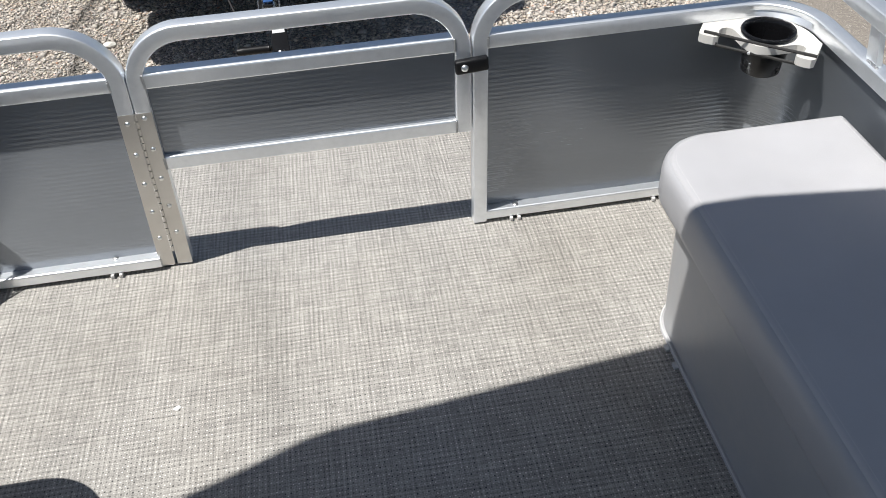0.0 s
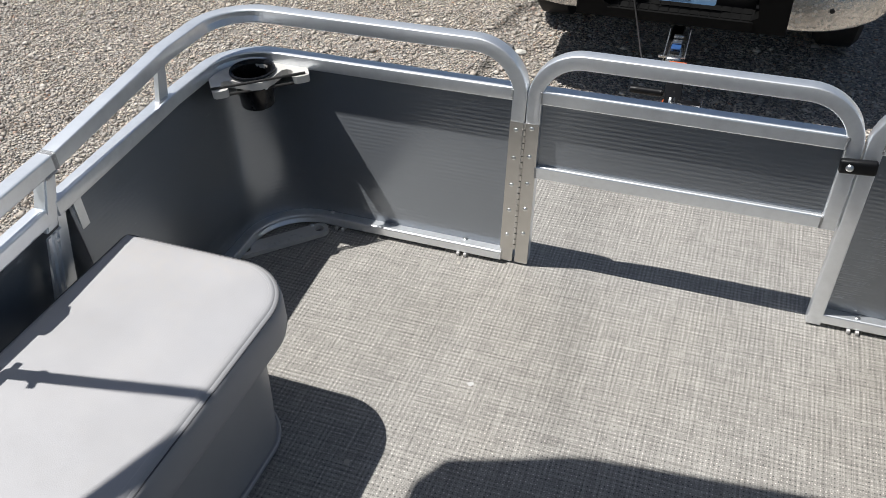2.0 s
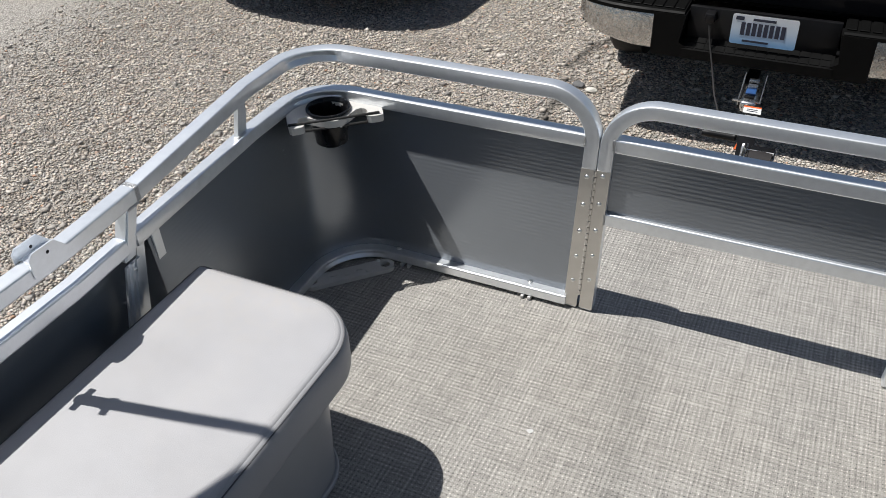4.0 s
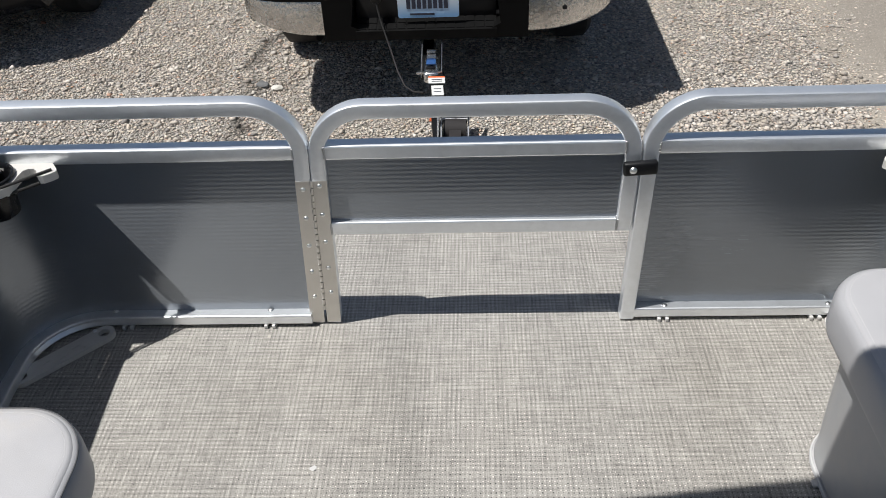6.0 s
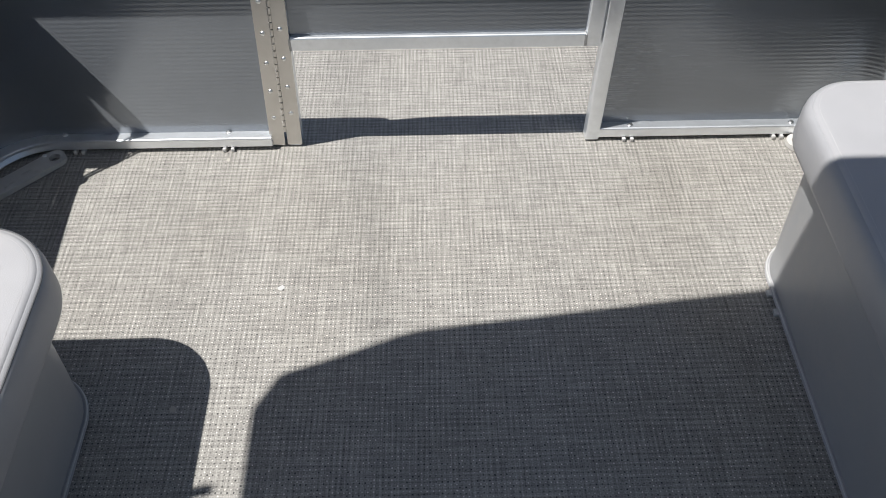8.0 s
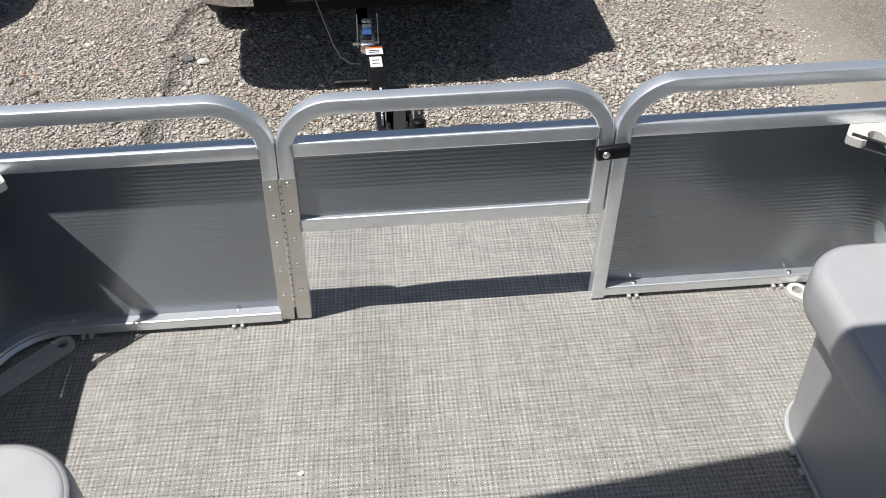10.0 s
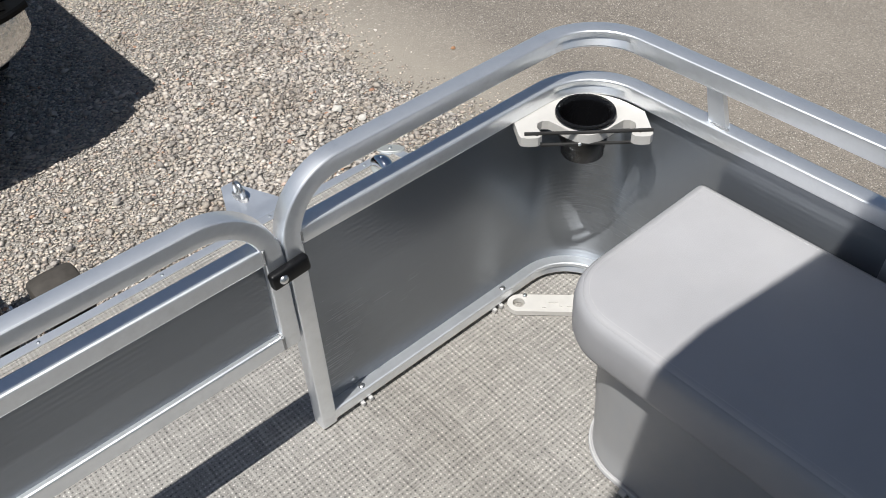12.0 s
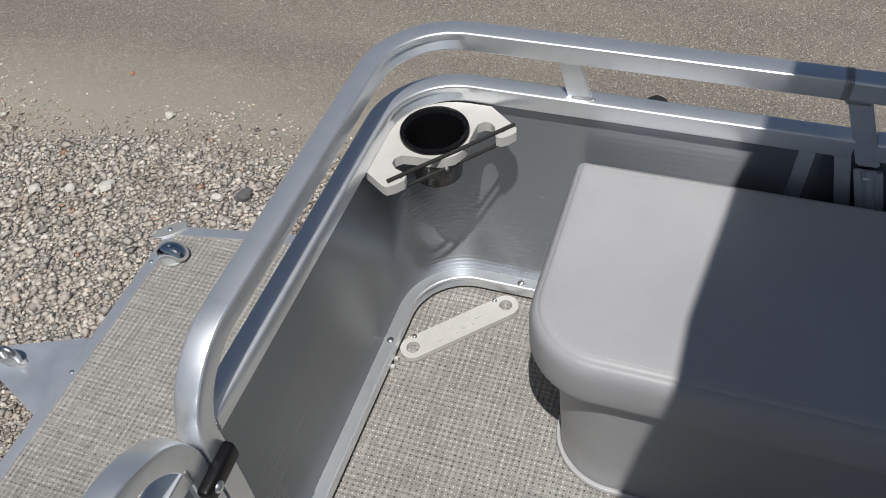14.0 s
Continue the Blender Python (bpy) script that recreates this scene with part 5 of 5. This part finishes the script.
# chrome corners, swept back at the ends
for s in (-1, 1):
    bm = bmesh.new()
    rows = []
    for i in range(13):
        f = i / 12
        xx = TC + s * (0.52 + 0.425 * f)
        yy = BY + 0.11 * f ** 3 + (0.0 if f < 0.9 else 0.35 * (f - 0.9))
        z0, z1 = -0.325 + 0.075 * f ** 2, -0.134
        prof = [(0.02, z0), (0.004, z0 + 0.012), (0.0, z0 + 0.03), (0.0, z1 - 0.015), (0.006, z1), (0.03, z1 + 0.004), (0.09, z1 + 0.004), (0.09, z0)]
        rows.append([bm.verts.new((xx, yy + a, zz)) for a, zz in prof])
    for lo, hi in zip(rows, rows[1:]):
        for j in range(8):
            bm.faces.new((lo[j - 1], lo[j], hi[j], hi[j - 1]))
    bm.faces.new(rows[0])
    bm.faces.new(rows[-1][::-1])
    part("chrome_end", bm, M_CHROME, truck, "chrome bumper end with water spots", 50)
    bm = bmesh.new()
    rows = []
    for i in range(13):
        f = i / 12
        xx = TC + s * (0.37 + 0.585 * f)
        yy = BY + 0.004 + (0.11 * max(0, (f - 0.25) / 0.75) ** 3)
        prof = [(-0.004, -0.138), (-0.004, -0.120), (0.006, -0.112), (0.20, -0.108), (0.20, -0.138)]
        rows.append([bm.verts.new((xx, yy + a, zz)) for a, zz in prof])
    for lo, hi in zip(rows, rows[1:]):
        for j in range(5):
            bm.faces.new((lo[j - 1], lo[j], hi[j], hi[j - 1]))
    bm.faces.new(rows[0])
    bm.faces.new(rows[-1][::-1])
    pad = part("step_pad", bm, M_STEP, truck, "black ribbed step pad", 0)
    for i in range(9):
        xx = TC + s * (0.40 + 0.055 * i)
        dy = 0.11 * max(0, (xx * s - TC * s - 0.36) / 0.575 - 0.25) ** 3 * 2.2
        bm = bmesh.new()
        box(bm, xx - 0.022, xx + 0.022, BY + 0.035 + dy, BY + 0.185, -0.109, -0.1035, 0.002, 1)
        part("tread_block", bm, M_STEP, pad, smooth=0)
    if s > 0:
        stud("sensor", truck, (TC + s * 0.70, BY + 0.004, -0.20), (0, -1, 0), 0.012, 0.003, M_BLACK)
    # black surround beside the recess
    bm = bmesh.new()
    prism(bm, [(TC + s * 0.52, BY - 0.004, -0.125), (TC + s * 0.52, BY - 0.004, -0.348), (TC + s * 0.36, BY - 0.004, -0.348), (TC + s * 0.30, BY - 0.004, -0.312), (TC + s * 0.38, BY - 0.004, -0.27), (TC + s * 0.36, BY - 0.004, -0.125)], (0, 0.10, 0))
    part("bumper_cheek", bm, M_STEP, truck)
bm = bmesh.new()
box(bm, TC - 0.36, TC + 0.36, BY + 0.09, BY + 0.12, -0.33, -0.105, 0.004)
part("recess_back", bm, M_BLACK, truck)
bm = bmesh.new()
prism(bm, [(TC - 0.36, BY - 0.01, -0.296), (TC - 0.36, BY + 0.10, -0.266), (TC - 0.36, BY + 0.10, -0.34), (TC - 0.36, BY - 0.006, -0.348)], (0.72, 0, 0))
sill = part("hitch_step", bm, M_SILL, truck, "black ribbed hitch step", 0)
for i in range(14):
    xx = TC - 0.325 + 0.05 * i
    for j in range(2):
        bm = bmesh.new()
        ya, yb = BY + 0.002 + 0.048 * j, BY + 0.044 + 0.048 * j
        za = lambda q: -0.296 + 0.030 * (q - BY + 0.01) / 0.11
        prism(bm, [(xx - 0.021, ya, za(ya)), (xx + 0.021, ya, za(ya)), (xx + 0.021, yb, za(yb)), (xx - 0.021, yb, za(yb))], (0, 0, 0.004))
        part("tread_block", bm, M_SILL, sill, smooth=0)
# number plate with plain bars
PX0, PX1, PZ0, PZ1, PY = -0.040, 0.270, -0.245, -0.094, BY + 0.030
bm = bmesh.new()
slab(bm, [Vector((p.x, p.y, 0)) for p in outline(PX0, PX1, PZ0, PZ1, (0.012,) * 4, 4)], [(0, 0), (0, 0.002)])
bmesh.ops.transform(bm, matrix=Matrix(((1, 0, 0, 0), (0, 0, -1, PY), (0, 1, 0, 0), (0, 0, 0, 1))), verts=bm.verts[:])
plate = part("number_plate", bm, M_PLATE, truck, "white and blue number plate", 0)
for a, b, c, d in ((0.045, 0.262, 0.048, 0.112), (0.098, 0.205, 0.124, 0.136), (0.016, 0.055, 0.122, 0.140), (0.060, 0.185, 0.014, 0.024)):
    bm = bmesh.new()
    if a == 0.045:
        for i in range(8):
            w = (b - a) / 8
            box(bm, PX0 + a + i * w, PX0 + a + i * w + w * 0.72, PY - 0.004, PY - 0.002, PZ0 + c, PZ0 + d)
    else:
        box(bm, PX0 + a, PX0 + b, PY - 0.0035, PY - 0.002, PZ0 + c, PZ0 + d)
    part("print_bar", bm, M_INK, plate, smooth=0)
# trailer socket and its cable
bm = bmesh.new()
box(bm, TC - 0.275, TC - 0.225, BY + 0.03, BY + 0.10, -0.165, -0.115, 0.008)
part("trailer_socket", bm, M_BLACK, truck)
bm = bmesh.new()
sweep(bm, [(-0.15, 2.54, -0.165), (-0.13, 2.515, -0.25), (-0.085, 2.45, -0.375), (-0.045, 2.35, -0.455), (-0.005, 2.25, -0.485), (0.045, 2.15, -0.465), (0.10, 2.07, -0.43)], ring(0.0046, 8), (1, 0, 0))
single("trailer_cable", bm, M_RUBBER, "black trailer wiring cable hanging to the tongue", "cable")
# ball mount
bm = bmesh.new()
box(bm, TC - 0.03, TC + 0.03, BY - 0.16, BY + 0.20, -0.50, -0.44, 0.004)
part("ball_mount", bm, M_BLACK, truck)
# tailgate, bed, cab, wheels
bm = bmesh.new()
box(bm, TC - 0.78, TC + 0.78, BY + 0.165, BY + 0.22, -0.09, 0.46, 0.02, 3)
part("tailgate", bm, M_DARKPAINT, truck)
for s in (-1, 1):
    bm = bmesh.new()
    xs = TC + (0.83 if s > 0 else -0.88)
    pts = [(BY + 0.17, -0.30), (BY + 0.17, 0.47), (BY + 2.0, 0.47), (BY + 2.0, -0.36), (BY + 1.55, -0.36)]
    pts += [(BY + 1.15 + 0.42 * math.cos(radians(a)), -0.40 + 0.42 * math.sin(radians(a))) for a in range(10, 180, 20)]
    pts += [(BY + 0.72, -0.42)]
    prism(bm, [(xs - 0.06, y, z) for y, z in pts], (0.12, 0, 0))
    bmesh.ops.bevel(bm, geom=bm.edges[:], offset=0.012, segments=2, affect="EDGES")
    part("bed_side", bm, M_DARKPAINT, truck)
    bm = bmesh.new()
    box(bm, TC + s * 0.85 - 0.065, TC + s * 0.85 + 0.065, BY + 0.155, BY + 0.20, -0.02, 0.36, 0.02, 3)
    part("tail_lamp", bm, plastic("red_lamp", (0.35, 0.01, 0.01), 0.1), truck)
    for yy in (BY + 1.15, BY + 4.45):
        bm = bmesh.new()
        lathe(bm, [(0.0, -0.12), (0.18, -0.12), (0.21, -0.125), (0.33, -0.12), (0.365, -0.09), (0.37, 0.0), (0.365, 0.09), (0.33, 0.12), (0.21, 0.125), (0.18, 0.12), (0.0, 0.12)], (TC + s * 0.84, yy, GROUND + 0.37), (1, 0, 0), 40)
        wheel = part("wheel", bm, M_RUBBER, truck)
        bm = bmesh.new()
        lathe(bm, [(0.0, 0.128), (0.05, 0.13), (0.06, 0.115), (0.15, 0.11), (0.175, 0.126), (0.18, 0.121)], (TC + s * 0.84, yy, GROUND + 0.37), (s, 0, 0), 30)
        part("rim", bm, M_STEEL, wheel)
bm = bmesh.new()
box(bm, TC - 0.80, TC + 0.80, BY + 0.22, BY + 2.0, -0.12, -0.07, 0.01)
part("bed_floor", bm, M_BLACK, truck)
bm = bmesh.new()
box(bm, TC - 0.42, TC + 0.42, BY + 0.55, BY + 5.2, -0.50, -0.36, 0.02)
part("chassis", bm, M_BLACK, truck)
# unseen plate added behind the bumper to keep sun out of the truck's shadow
bm = bmesh.new()
box(bm, TC - 0.76, TC + 0.76, BY + 0.125, BY + 1.0, -0.30, -0.28, 0.004)
part("sun_leak_plate", bm, M_BLACK, truck)
bm = bmesh.new()
prism(bm, [(TC - 0.92, y, z) for y, z in ((BY + 2.02, -0.36), (BY + 2.02, 0.47), (BY + 2.08, 0.55), (BY + 2.25, 0.98), (BY + 2.4, 1.03), (BY + 3.5, 1.02), (BY + 4.15, 0.50), (BY + 5.35, 0.40), (BY + 5.5, 0.2), (BY + 5.5, -0.35), (BY + 4.9, -0.36), (BY + 4.8, -0.1), (BY + 4.45, 0.02), (BY + 4.1, -0.1), (BY + 4.0, -0.36))], (1.84, 0, 0))
bmesh.ops.bevel(bm, geom=bm.edges[:], offset=0.03, segments=2, affect="EDGES")
part("cab", bm, M_DARKPAINT, truck)
bm = bmesh.new()
prism(bm, [(TC - 0.72, BY + 2.075, 0.58), (TC + 0.72, BY + 2.075, 0.58), (TC + 0.66, BY + 2.225, 0.93), (TC - 0.66, BY + 2.225, 0.93)], (0, -0.008, 0.003))
part("rear_window", bm, M_GLASS, truck, smooth=0)

# ---- second parked vehicle ----
car = thing("parked_car", (-3.3, 5.4, GROUND), "dark parked car standing across the gravel yard", "car")
CX, CY = -3.30, 3.30
bm = bmesh.new()
body = [(0.0, 0.30), (-0.10, 0.40), (-0.12, 0.62), (0.02, 0.82), (0.9, 0.95), (1.5, 1.40), (2.9, 1.45), (3.7, 1.0), (4.4, 0.92), (4.5, 0.6), (4.4, 0.3)]
rows = []
for i in range(13):
    f = -1 + i / 6
    bulge = 0.45 * (1 - math.sqrt(max(0, 1 - 0.85 * f * f)))
    rows.append([bm.verts.new((CX + 0.92 * f * (1 - 0.14 * max(0, z - 0.95) / 0.5), CY + (y + bulge if y < 2 else y - bulge * 0.6), GROUND + z * (1 - 0.03 * f * f))) for y, z in body])
for lo, hi in zip(rows, rows[1:]):
    for j in range(len(body)):
        bm.faces.new((lo[j - 1], lo[j], hi[j], hi[j - 1]))
bm.faces.new(rows[0])
bm.faces.new(rows[-1][::-1])
part("body", bm, M_DARKPAINT, car, smooth=50)
for sx in (-1, 1):
    for yy in (0.95, 3.55):
        bm = bmesh.new()
        lathe(bm, [(0.0, -0.10), (0.19, -0.10), (0.28, -0.11), (0.32, -0.08), (0.325, 0.0), (0.32, 0.08), (0.28, 0.11), (0.19, 0.10), (0.0, 0.10)], (CX + sx * 0.84, CY + yy, GROUND + 0.325), (1, 0, 0), 32)
        part("wheel", bm, M_RUBBER, car)
bm = bmesh.new()
prism(bm, [(CX - 0.66, CY + 0.98, GROUND + 1.0), (CX + 0.66, CY + 0.98, GROUND + 1.0), (CX + 0.56, CY + 1.44, GROUND + 1.36), (CX - 0.56, CY + 1.44, GROUND + 1.36)], (0, -0.012, 0.012))
part("windscreen", bm, M_GLASS, car, smooth=0)
